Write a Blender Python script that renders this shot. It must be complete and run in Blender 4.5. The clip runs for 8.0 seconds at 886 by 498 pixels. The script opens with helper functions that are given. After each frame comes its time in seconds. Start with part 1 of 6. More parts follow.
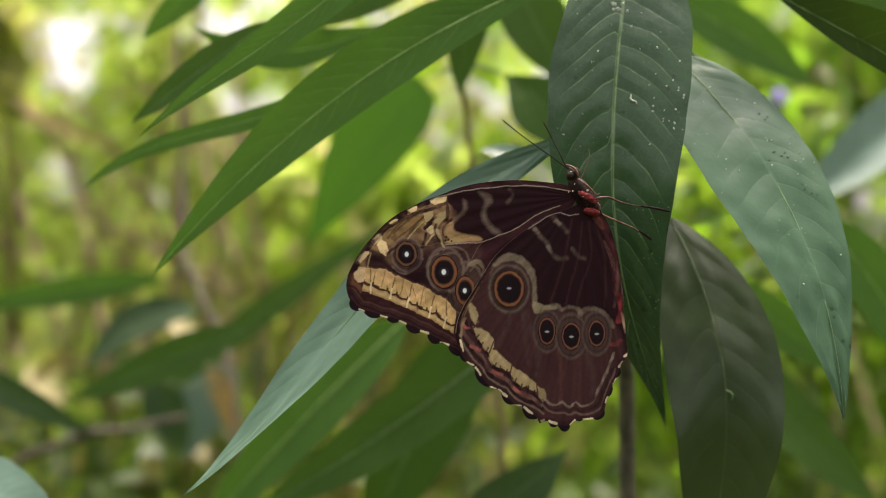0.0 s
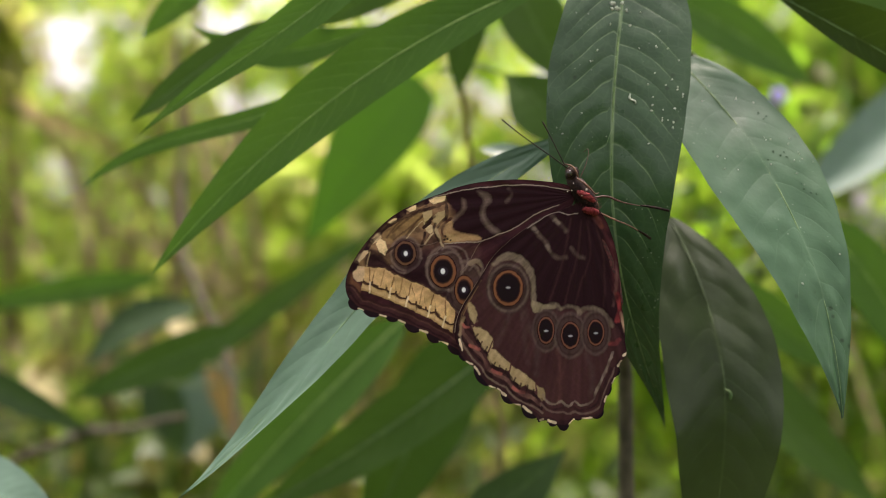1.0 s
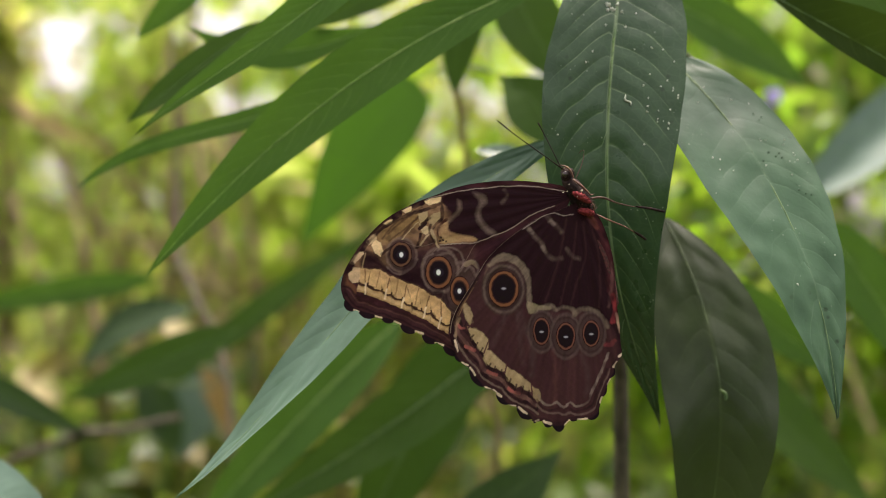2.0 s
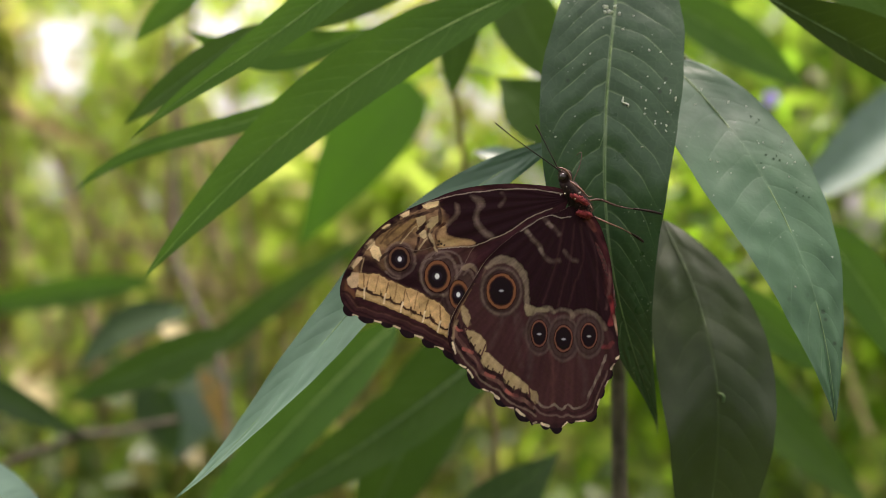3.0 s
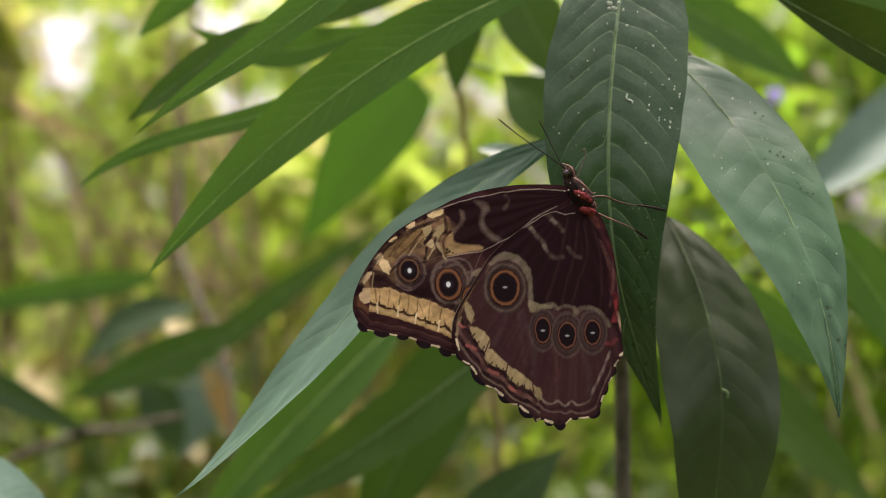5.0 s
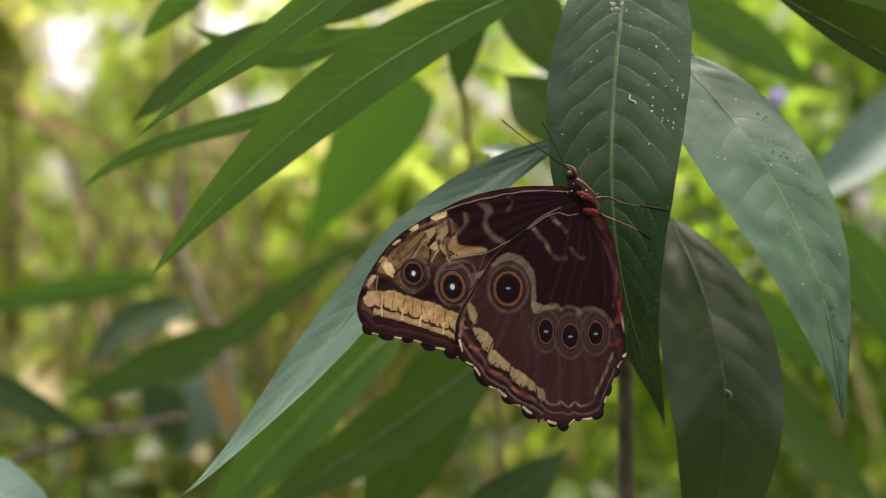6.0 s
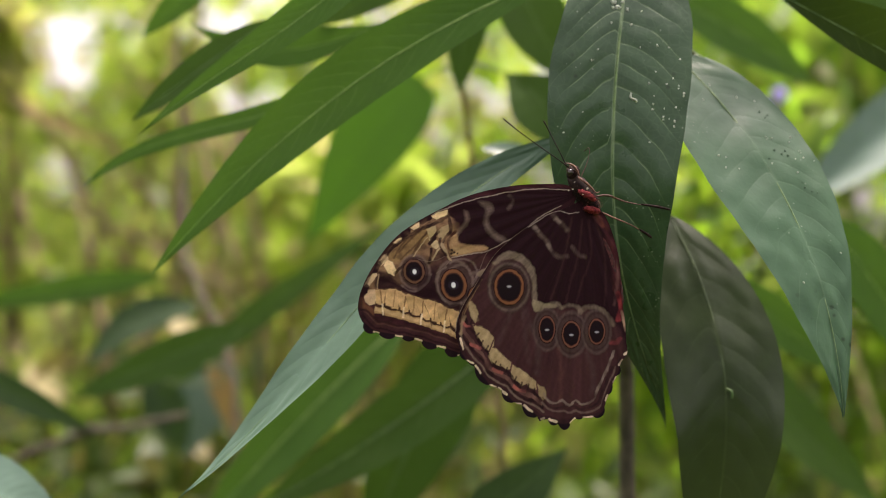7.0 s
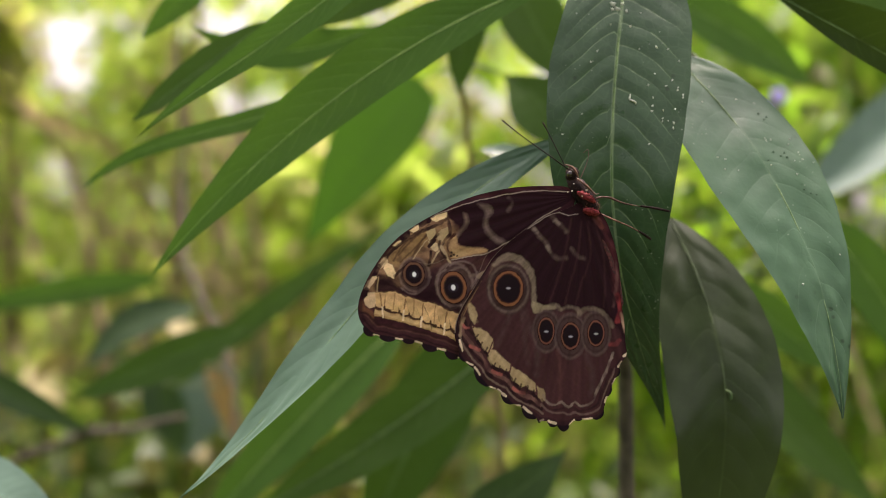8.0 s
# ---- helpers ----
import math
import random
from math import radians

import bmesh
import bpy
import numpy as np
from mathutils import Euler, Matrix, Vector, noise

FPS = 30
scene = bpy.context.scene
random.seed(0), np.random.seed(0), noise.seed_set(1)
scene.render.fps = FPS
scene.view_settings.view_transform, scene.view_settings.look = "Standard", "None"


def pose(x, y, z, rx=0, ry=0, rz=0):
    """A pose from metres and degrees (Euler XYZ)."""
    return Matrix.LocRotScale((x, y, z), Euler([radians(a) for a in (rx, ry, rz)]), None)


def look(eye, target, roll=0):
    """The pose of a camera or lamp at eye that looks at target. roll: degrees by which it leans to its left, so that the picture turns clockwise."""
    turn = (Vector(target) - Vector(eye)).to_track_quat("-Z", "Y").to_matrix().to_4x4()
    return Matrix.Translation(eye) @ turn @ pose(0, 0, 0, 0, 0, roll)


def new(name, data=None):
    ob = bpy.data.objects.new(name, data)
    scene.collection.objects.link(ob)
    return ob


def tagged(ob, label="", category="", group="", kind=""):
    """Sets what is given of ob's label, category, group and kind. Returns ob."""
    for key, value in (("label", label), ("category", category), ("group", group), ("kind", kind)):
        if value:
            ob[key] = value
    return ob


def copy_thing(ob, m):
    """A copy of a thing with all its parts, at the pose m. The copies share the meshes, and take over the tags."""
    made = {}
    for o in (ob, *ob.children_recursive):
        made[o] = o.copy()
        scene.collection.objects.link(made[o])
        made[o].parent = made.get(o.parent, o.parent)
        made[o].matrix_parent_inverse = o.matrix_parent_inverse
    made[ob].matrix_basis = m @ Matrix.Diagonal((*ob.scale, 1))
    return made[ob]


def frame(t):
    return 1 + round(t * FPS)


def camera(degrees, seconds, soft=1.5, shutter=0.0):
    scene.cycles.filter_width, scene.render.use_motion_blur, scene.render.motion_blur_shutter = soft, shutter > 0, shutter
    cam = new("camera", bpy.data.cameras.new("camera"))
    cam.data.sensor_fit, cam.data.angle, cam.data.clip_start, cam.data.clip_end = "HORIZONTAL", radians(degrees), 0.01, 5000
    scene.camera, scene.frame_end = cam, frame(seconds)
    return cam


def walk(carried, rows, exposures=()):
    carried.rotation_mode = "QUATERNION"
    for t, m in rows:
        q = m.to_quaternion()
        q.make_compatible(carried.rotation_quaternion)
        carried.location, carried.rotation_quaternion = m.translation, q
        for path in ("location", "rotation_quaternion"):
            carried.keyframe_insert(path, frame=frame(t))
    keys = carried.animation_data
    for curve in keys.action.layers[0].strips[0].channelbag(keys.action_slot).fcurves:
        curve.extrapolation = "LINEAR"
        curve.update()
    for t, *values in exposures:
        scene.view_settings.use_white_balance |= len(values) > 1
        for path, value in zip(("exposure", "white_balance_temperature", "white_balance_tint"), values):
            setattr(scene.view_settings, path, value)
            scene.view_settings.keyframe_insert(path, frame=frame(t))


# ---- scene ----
SECONDS = 8.0
EYE_Y, EYE_Z = -0.325, 1.30

# camera: stands before the shrub, trembles by a fraction of a degree
cam = camera(40, SECONDS, soft=0.9)
cam.data.dof.use_dof = True
cam.data.dof.focus_distance = 0.327
cam.data.dof.aperture_fstop = 7.2
cam.data.dof.aperture_blades = 0


def aim(yaw, pitch):
    return pose(0, EYE_Y, EYE_Z, 90 + pitch, 0, yaw)


SWAY = [(0.0, 0.0, 0.085), (0.5, 0.0, 0.08), (1.0, -0.045, 0.05), (1.5, -0.155, 0.04), (2.2, -0.29, 0.13), (3.0, -0.365, 0.2),
        (3.5, -0.325, 0.115), (4.0, -0.275, 0.0), (4.5, -0.27, 0.005), (5.2, -0.15, 0.05), (6.0, -0.045, 0.08), (6.5, 0.0, 0.0),
        (7.0, 0.0, 0.0), (7.5, -0.035, 0.04), (8.0, -0.035, 0.08)]
walk(cam, [(t, aim(yaw, pitch)) for t, yaw, pitch in SWAY], exposures=[(0.0, 1.56, 7050, 18), (1.5, 1.55, 7050, 22), (3.0, 1.55, 7050, 23), (6.0, 1.55, 7050, 25), (8.0, 1.55, 7050, 25)])

# daylight: bright hazy sky, soft sun high above
SUN_DIR = Vector((0.1, 0.28, 1.0)).normalized()
world = bpy.data.worlds.new("world")
scene.world = world
world.use_nodes = True
wn = world.node_tree
sky = wn.nodes.new("ShaderNodeTexSky")
sky.sky_type = "NISHITA"
sky.sun_disc = False
sky.sun_elevation = math.asin(SUN_DIR.z)
sky.sun_rotation = math.atan2(SUN_DIR.x, SUN_DIR.y)
sky.air_density, sky.dust_density, sky.ozone_density = 1.0, 6.0, 0.4
haze = wn.nodes.new("ShaderNodeHueSaturation")
haze.inputs["Saturation"].default_value = 0.2
wn.links.new(sky.outputs[0], haze.inputs["Color"])
wn.links.new(haze.outputs[0], wn.nodes["Background"].inputs[0])
wn.nodes["Background"].inputs[1].default_value = 0.15
sun = new("sun", bpy.data.lights.new("sun", "SUN"))
sun.data.energy, sun.data.angle, sun.data.color = 2.8, radians(20), (1.0, 0.95, 0.84)
sun.matrix_world = look(SUN_DIR * 20, (0, 0, 0))


# ---- materials ----
def nodes_of(name):
    m = bpy.data.materials.new(name)
    m.use_nodes = True
    nt = m.node_tree
    nt.nodes.clear()
    return m, nt, nt.nodes.new("ShaderNodeOutputMaterial")


def val(nt, socket, x):
    if isinstance(x, bpy.types.NodeSocket):
        nt.links.new(x, socket)
    else:
        socket.default_value = x


def calc(nt, op, a, b=0.0, c=0.0):
    n = nt.nodes.new("ShaderNodeMath")
    n.operation = op
    for i, x in enumerate((a, b, c)):
        val(nt, n.inputs[i], x)
    return n.outputs[0]


def ramp01(nt, x, lo, hi):
    n = nt.nodes.new("ShaderNodeMapRange")
    n.interpolation_type = "SMOOTHSTEP"
    val(nt, n.inputs[0], x)
    n.inputs[1].default_value, n.inputs[2].default_value = lo, hi
    return n.outputs[0]


def blend(nt, f, a, b):
    n = nt.nodes.new("ShaderNodeMix")
    n.data_type = "RGBA"
    val(nt, n.inputs[0], f)
    for s, x in ((6, a), (7, b)):
        val(nt, n.inputs[s], x if isinstance(x, bpy.types.NodeSocket) else (*x, 1))
    return n.outputs[2]


def cloud(nt, scale, detail=3.0, coords=None):
    n = nt.nodes.new("ShaderNodeTexNoise")
    n.inputs["Scale"].default_value, n.inputs["Detail"].default_value = scale, detail
    if coords is None:
        coords = nt.nodes.new("ShaderNodeTexCoord").outputs["Object"]
    nt.links.new(coords, n.inputs["Vector"])
    return n.outputs[0]


def surface(nt, out, colour, rough, bump=None, strength=0.3, distance=0.001, spec=0.5, sheen=0.0, through_colour=None, through_part=0.0):
    p = nt.nodes.new("ShaderNodeBsdfPrincipled")
    val(nt, p.inputs["Base Color"], colour if isinstance(colour, bpy.types.NodeSocket) else (*colour, 1))
    val(nt, p.inputs["Roughness"], rough)
    p.inputs["Specular IOR Level"].default_value = spec
    p.inputs["Sheen Weight"].default_value = sheen
    if bump is not None:
        b = nt.nodes.new("ShaderNodeBump")
        b.inputs["Strength"].default_value, b.inputs["Distance"].default_value = strength, distance
        nt.links.new(bump, b.inputs["Height"])
        nt.links.new(b.outputs[0], p.inputs["Normal"])
    last = p.outputs[0]
    if through_part:
        t = nt.nodes.new("ShaderNodeBsdfTranslucent")
        val(nt, t.inputs[0], through_colour if isinstance(through_colour, bpy.types.NodeSocket) else (*through_colour, 1))
        mix = nt.nodes.new("ShaderNodeMixShader")
        mix.inputs[0].default_value = through_part
        nt.links.new(last, mix.inputs[1])
        nt.links.new(t.outputs[0], mix.inputs[2])
        last = mix.outputs[0]
    nt.links.new(last, out.inputs[0])


def leaf_material(name, dark, light, vein, glow, through_part=0.35, rough=0.42, spec=0.5, ribs=13, flecks=0.0, vein_part=0.55, relief_part=0.4):
    """A blade with side veins that leave the midrib at an angle, blotches, and light shining through."""
    m, nt, out = nodes_of(name)
    uv = nt.nodes.new("ShaderNodeTexCoord")
    sep = nt.nodes.new("ShaderNodeSeparateXYZ")
    nt.links.new(uv.outputs["UV"], sep.inputs[0])
    u, v = sep.outputs[0], sep.outputs[1]
    side = calc(nt, "ABSOLUTE", calc(nt, "SUBTRACT", calc(nt, "MULTIPLY", v, 2.0), 1.0))
    wob = calc(nt, "MULTIPLY", cloud(nt, 60.0), 0.01)
    arc = calc(nt, "SUBTRACT", u, calc(nt, "MULTIPLY", calc(nt, "POWER", side, 1.5), 0.13))
    half = calc(nt, "MULTIPLY", calc(nt, "GREATER_THAN", v, 0.5), 0.37)
    f = calc(nt, "FRACT", calc(nt, "ADD", calc(nt, "MULTIPLY", calc(nt, "ADD", arc, wob), float(ribs)), half))
    d = calc(nt, "MINIMUM", f, calc(nt, "SUBTRACT", 1.0, f))
    fade = ramp01(nt, side, 1.0, 0.45)
    line = calc(nt, "MULTIPLY", ramp01(nt, d, 0.06, 0.005), calc(nt, "ADD", calc(nt, "MULTIPLY", fade, 0.85), 0.15))
    line = calc(nt, "MULTIPLY", line, ramp01(nt, cloud(nt, 150.0, 2.0), 0.3, 0.65))
    net = nt.nodes.new("ShaderNodeTexVoronoi")
    net.feature = "DISTANCE_TO_EDGE"
    net.inputs["Scale"].default_value = 330.0
    nt.links.new(uv.outputs["Object"], net.inputs["Vector"])
    mesh_line = ramp01(nt, net.outputs["Distance"], 0.12, 0.0)
    mid = ramp01(nt, side, 0.04, 0.012)
    info = nt.nodes.new("ShaderNodeObjectInfo")
    tone = calc(nt, "ADD", calc(nt, "MULTIPLY", cloud(nt, 45.0, 4.0), 0.7), calc(nt, "MULTIPLY", info.outputs["Random"], 0.35))
    base = blend(nt, ramp01(nt, tone, 0.25, 0.85), dark, light)
    base = blend(nt, calc(nt, "MULTIPLY", ramp01(nt, cloud(nt, 22.0, 5.0), 0.5, 0.75), 0.45), base, dark)
    base = blend(nt, calc(nt, "MULTIPLY", cloud(nt, 900.0, 2.0), 0.25), base, dark)
    base = blend(nt, calc(nt, "MULTIPLY", mesh_line, vein_part * 0.07), base, vein)
    col = blend(nt, calc(nt, "MULTIPLY", line, vein_part * 0.85), base, vein)
    col = blend(nt, calc(nt, "MULTIPLY", mid, vein_part), col, vein)
    through_col = blend(nt, calc(nt, "MULTIPLY", line, 0.5), glow, dark)
    if flecks:
        vor = nt.nodes.new("ShaderNodeTexVoronoi")
        vor.inputs["Scale"].default_value = 560.0
        nt.links.new(uv.outputs["Object"], vor.inputs["Vector"])
        spots = calc(nt, "MULTIPLY", ramp01(nt, vor.outputs["Distance"], 0.17, 0.07), ramp01(nt, cloud(nt, 55.0, 3.0), 0.52, 0.62))
        col = blend(nt, calc(nt, "MULTIPLY", spots, flecks), col, (0.55, 0.6, 0.5))
        pits = nt.nodes.new("ShaderNodeTexVoronoi")
        pits.inputs["Scale"].default_value = 300.0
        nt.links.new(uv.outputs["Object"], pits.inputs["Vector"])
        scars = calc(nt, "MULTIPLY", ramp01(nt, pits.outputs["Distance"], 0.26, 0.1), ramp01(nt, cloud(nt, 38.0, 4.0), 0.5 + 0.12 * flecks, 0.57 + 0.12 * flecks))
        col = blend(nt, calc(nt, "MULTIPLY", scars, 0.7), col, (0.012, 0.024, 0.012))
    quilt = calc(nt, "POWER", calc(nt, "MULTIPLY", d, 2.0), 0.5)
    relief = calc(nt, "ADD", calc(nt, "MULTIPLY", calc(nt, "MULTIPLY", quilt, fade), 0.5),
                  calc(nt, "ADD", calc(nt, "MULTIPLY", mesh_line, -0.03), calc(nt, "MULTIPLY", cloud(nt, 90.0, 3.0), 1.3)))
    gloss = calc(nt, "ADD", calc(nt, "ADD", calc(nt, "MULTIPLY", cloud(nt, 120.0, 3.0), 0.25), calc(nt, "MULTIPLY", cloud(nt, 38.0, 3.0), 0.3)), rough - 0.27)
    surface(nt, out, col, gloss, relief, relief_part, 0.0004, spec, 0.0, through_col, through_part)
    return m


def plain_material(name, dark, light, rough, scale, strength=0.4, distance=0.0005, spec=0.4, through_colour=None, through_part=0.0):
    m, nt, out = nodes_of(name)
    n = cloud(nt, scale, 4.0)
    col = blend(nt, ramp01(nt, n, 0.3, 0.7), dark, light)
    surface(nt, out, col, rough, cloud(nt, scale * 4, 3.0), strength, distance, spec, 0.0, through_colour, through_part)
    return m


def island_material(name, colours, glow, through_part, rough=0.45, odd=0.78):
    """Small leaves by the hundred, each of its own tone."""
    m, nt, out = nodes_of(name)
    geo = nt.nodes.new("ShaderNodeNewGeometry")
    r = geo.outputs["Random Per Island"]
    col = blend(nt, ramp01(nt, r, 0.1, 0.9), colours[0], colours[1])
    col = blend(nt, ramp01(nt, calc(nt, "FRACT", calc(nt, "MULTIPLY", r, 17.0)), odd, odd + 0.15), col, colours[2])
    col = blend(nt, calc(nt, "MULTIPLY", cloud(nt, 40.0), 0.35), col, colours[0])
    shine = blend(nt, ramp01(nt, calc(nt, "FRACT", calc(nt, "MULTIPLY", r, 17.0)), odd, odd + 0.15), blend(nt, ramp01(nt, r, 0.0, 1.0), glow[0], glow[1]), colours[2])
    surface(nt, out, col, rough, None, 0, 0, 0.4, 0.0, shine, through_part)
    return m


def wing_material():
    """Scaled wing: the pattern is laid on the membrane as a colour layer."""
    m, nt, out = nodes_of("wing_scales")
    a = nt.nodes.new("ShaderNodeAttribute")
    a.attribute_name = "pattern"
    n = cloud(nt, 2500.0, 2.0)
    col = blend(nt, calc(nt, "MULTIPLY", n, 0.1), a.outputs["Color"], (0.034, 0.013, 0.018))
    surface(nt, out, col, 0.75, n, 0.35, 0.0001, 0.12, 0.03)
    return m


LEAF_DEEP = leaf_material("leaf_deep", (0.013, 0.042, 0.018), (0.03, 0.074, 0.031), (0.2, 0.29, 0.15), (0.04, 0.1, 0.025), 0.03, 0.33, 0.33, 19, 0.3, 0.55, 0.9)
# lighter than leaf_deep: part of the sky sheen sits in the base colour
LEAF_SHEEN = leaf_material("leaf_sheen", (0.024, 0.068, 0.036), (0.05, 0.112, 0.06), (0.13, 0.21, 0.12), (0.04, 0.12, 0.02), 0.06, 0.4, 0.22, 13, 0.3, 0.16, 0.65)
# base colour lowered to stand in for shade from neighbouring leaves
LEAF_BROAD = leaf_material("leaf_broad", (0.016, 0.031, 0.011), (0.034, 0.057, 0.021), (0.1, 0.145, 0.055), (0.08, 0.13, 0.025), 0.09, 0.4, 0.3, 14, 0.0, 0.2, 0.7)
# shade, mid, dim and lit copies of one leaf: light level put into colour
LEAF_SHADE = leaf_material("leaf_shade", (0.022, 0.054, 0.018), (0.042, 0.084, 0.028), (0.13, 0.2, 0.08), (0.04, 0.1, 0.015), 0.08, 0.52, 0.3, 11, 0.0, 0.5, 0.4)
LEAF_MID = leaf_material("leaf_mid", (0.034, 0.092, 0.016), (0.06, 0.138, 0.026), (0.17, 0.28, 0.07), (0.075, 0.18, 0.014), 0.24, 0.6, 0.13, 22, 0.0, 0.5, 0.6)
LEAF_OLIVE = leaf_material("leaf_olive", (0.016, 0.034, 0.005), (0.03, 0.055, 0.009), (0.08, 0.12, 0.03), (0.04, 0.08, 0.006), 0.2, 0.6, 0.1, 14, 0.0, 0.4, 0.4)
LEAF_DIM = leaf_material("leaf_dim", (0.03, 0.074, 0.012), (0.05, 0.104, 0.019), (0.12, 0.2, 0.07), (0.06, 0.14, 0.014), 0.14, 0.6, 0.14, 16, 0.0, 0.5, 0.4)
# brightest copy: part of the backlight is in its base colour
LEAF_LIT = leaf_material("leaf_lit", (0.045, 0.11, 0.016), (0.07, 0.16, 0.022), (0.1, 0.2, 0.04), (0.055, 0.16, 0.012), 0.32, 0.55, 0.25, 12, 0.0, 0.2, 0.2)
# pale sky sheen partly painted into the base colour
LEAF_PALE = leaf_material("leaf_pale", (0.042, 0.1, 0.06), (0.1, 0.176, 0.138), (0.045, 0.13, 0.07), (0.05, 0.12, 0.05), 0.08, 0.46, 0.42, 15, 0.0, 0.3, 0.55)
# still lighter copy of the pale leaf, its skylight put into the colour
LEAF_PALE_LIT = leaf_material("leaf_pale_lit", (0.1, 0.16, 0.125), (0.17, 0.24, 0.2), (0.2, 0.3, 0.23), (0.05, 0.12, 0.05), 0.1, 0.5, 0.4, 15, 0.0, 0.08, 0.5)
STEM_BROWN = plain_material("stem_bark", (0.028, 0.024, 0.015), (0.07, 0.057, 0.034), 0.8, 120.0)
STEM_GREY = plain_material("stem_grey", (0.036, 0.033, 0.02), (0.092, 0.082, 0.055), 0.8, 140.0)
CHALK = plain_material("chalk_white", (0.3, 0.35, 0.28), (0.58, 0.63, 0.53), 0.85, 1500.0)
SCAR = plain_material("bite_scar", (0.028, 0.072, 0.038), (0.055, 0.115, 0.06), 0.8, 1500.0)
STEM_TAN = plain_material("stem_tan", (0.12, 0.09, 0.04), (0.22, 0.17, 0.08), 0.75, 60.0)
STEM_PINK = plain_material("stem_pinkish", (0.16, 0.115, 0.06), (0.27, 0.2, 0.11), 0.75, 60.0)
STEM_GREEN = plain_material("stem_green", (0.05, 0.09, 0.03), (0.1, 0.14, 0.05), 0.55, 90.0)
RIB_GREEN = plain_material("midrib_green", (0.065, 0.135, 0.05), (0.16, 0.25, 0.095), 0.6, 320.0)
RIB_PALE = plain_material("midrib_pale", (0.13, 0.25, 0.06), (0.26, 0.4, 0.12), 0.6, 320.0)
RIB_DULL = plain_material("midrib_dull", (0.03, 0.06, 0.022), (0.075, 0.12, 0.045), 0.6, 320.0)
BUTTERFLY_DARK = plain_material("chitin_dark", (0.01, 0.006, 0.006), (0.03, 0.016, 0.014), 0.7, 900.0, 0.4, 0.0003, 0.15)
FUR_RED = plain_material("fur_red", (0.14, 0.014, 0.018), (0.38, 0.05, 0.055), 0.8, 1500.0)
ABDOMEN = plain_material("abdomen_fur", (0.03, 0.012, 0.012), (0.1, 0.025, 0.024), 0.85, 1200.0)
LEG_BROWN = plain_material("leg_brown", (0.04, 0.016, 0.012), (0.1, 0.048, 0.034), 0.65, 800.0)
EYE_GLOSS = plain_material("eye_gloss", (0.008, 0.005, 0.005), (0.025, 0.012, 0.01), 0.25, 600.0, 0.1, 0.0001, 0.6)
LEG_TAN = plain_material("leg_tan", (0.08, 0.036, 0.024), (0.19, 0.1, 0.066), 0.65, 800.0)
FUR_PALE = plain_material("scale_white", (0.5, 0.42, 0.32), (0.75, 0.68, 0.56), 0.7, 900.0)
WING = wing_material()
PETAL = plain_material("petal_violet", (0.22, 0.2, 0.62), (0.36, 0.33, 0.8), 0.6, 300.0, 0.2, 0.0003, 0.3, (0.4, 0.38, 0.8), 0.3)
DRY_LEAF = leaf_material("leaf_dry", (0.36, 0.3, 0.14), (0.54, 0.48, 0.26), (0.52, 0.46, 0.27), (0.6, 0.52, 0.24), 0.4, 0.6, 0.3, 12, 0.0, 0.3, 0.3)
BROWN_LEAF = leaf_material("leaf_brown", (0.17, 0.125, 0.045), (0.3, 0.23, 0.09), (0.3, 0.23, 0.11), (0.34, 0.22, 0.06), 0.35, 0.6, 0.3, 12, 0.0, 0.3, 0.3)
POLLEN = plain_material("pollen_yellow", (0.6, 0.45, 0.05), (0.75, 0.6, 0.12), 0.8, 900.0)


def soil_material():
    """Brown soil with crumbs, damp patches and rotting leaf litter."""
    m, nt, out = nodes_of("garden_soil")
    # soil colours halved: shade under the plants is put into them
    col = blend(nt, ramp01(nt, cloud(nt, 0.9, 4.0), 0.35, 0.65), (0.024, 0.02, 0.011), (0.042, 0.035, 0.018))
    col = blend(nt, calc(nt, "MULTIPLY", ramp01(nt, cloud(nt, 14.0, 5.0), 0.45, 0.62), 0.6), col, (0.016, 0.013, 0.008))
    col = blend(nt, calc(nt, "MULTIPLY", ramp01(nt, cloud(nt, 70.0, 3.0), 0.58, 0.66), 0.7), col, (0.09, 0.065, 0.034))
    col = blend(nt, calc(nt, "MULTIPLY", ramp01(nt, cloud(nt, 2.3, 4.0), 0.52, 0.68), 0.5), col, (0.03, 0.046, 0.012))
    surface(nt, out, col, 0.95, cloud(nt, 30.0, 5.0), 0.7, 0.02, 0.2)
    return m


GROUND = soil_material()
GRASS = island_material("grass_blades", ((0.05, 0.1, 0.015), (0.09, 0.16, 0.025), (0.2, 0.17, 0.06)), ((0.15, 0.3, 0.03), (0.25, 0.4, 0.04)), 0.35)
FOLIAGE_GOLD = island_material("foliage_gold", ((0.13, 0.19, 0.02), (0.22, 0.28, 0.035), (0.5, 0.42, 0.22)), ((0.4, 0.62, 0.06), (0.62, 0.76, 0.18)), 0.58, 0.45, 0.86)
FOLIAGE_GREEN = island_material("foliage_green", ((0.04, 0.1, 0.014), (0.08, 0.16, 0.02), (0.22, 0.26, 0.06)), ((0.25, 0.49, 0.025), (0.44, 0.67, 0.055)), 0.56)
FOLIAGE_LIME = island_material("foliage_lime", ((0.06, 0.12, 0.014), (0.1, 0.17, 0.02), (0.2, 0.24, 0.06)), ((0.21, 0.42, 0.03), (0.34, 0.53, 0.055)), 0.5)
# darker copy of the foliage: shade low in the bushes put into leaf colour
FOLIAGE_SHADED = island_material("foliage_shaded", ((0.03, 0.06, 0.012), (0.06, 0.1, 0.02), (0.2, 0.17, 0.05)), ((0.08, 0.15, 0.012), (0.16, 0.24, 0.03)), 0.35, 0.5, 0.85)
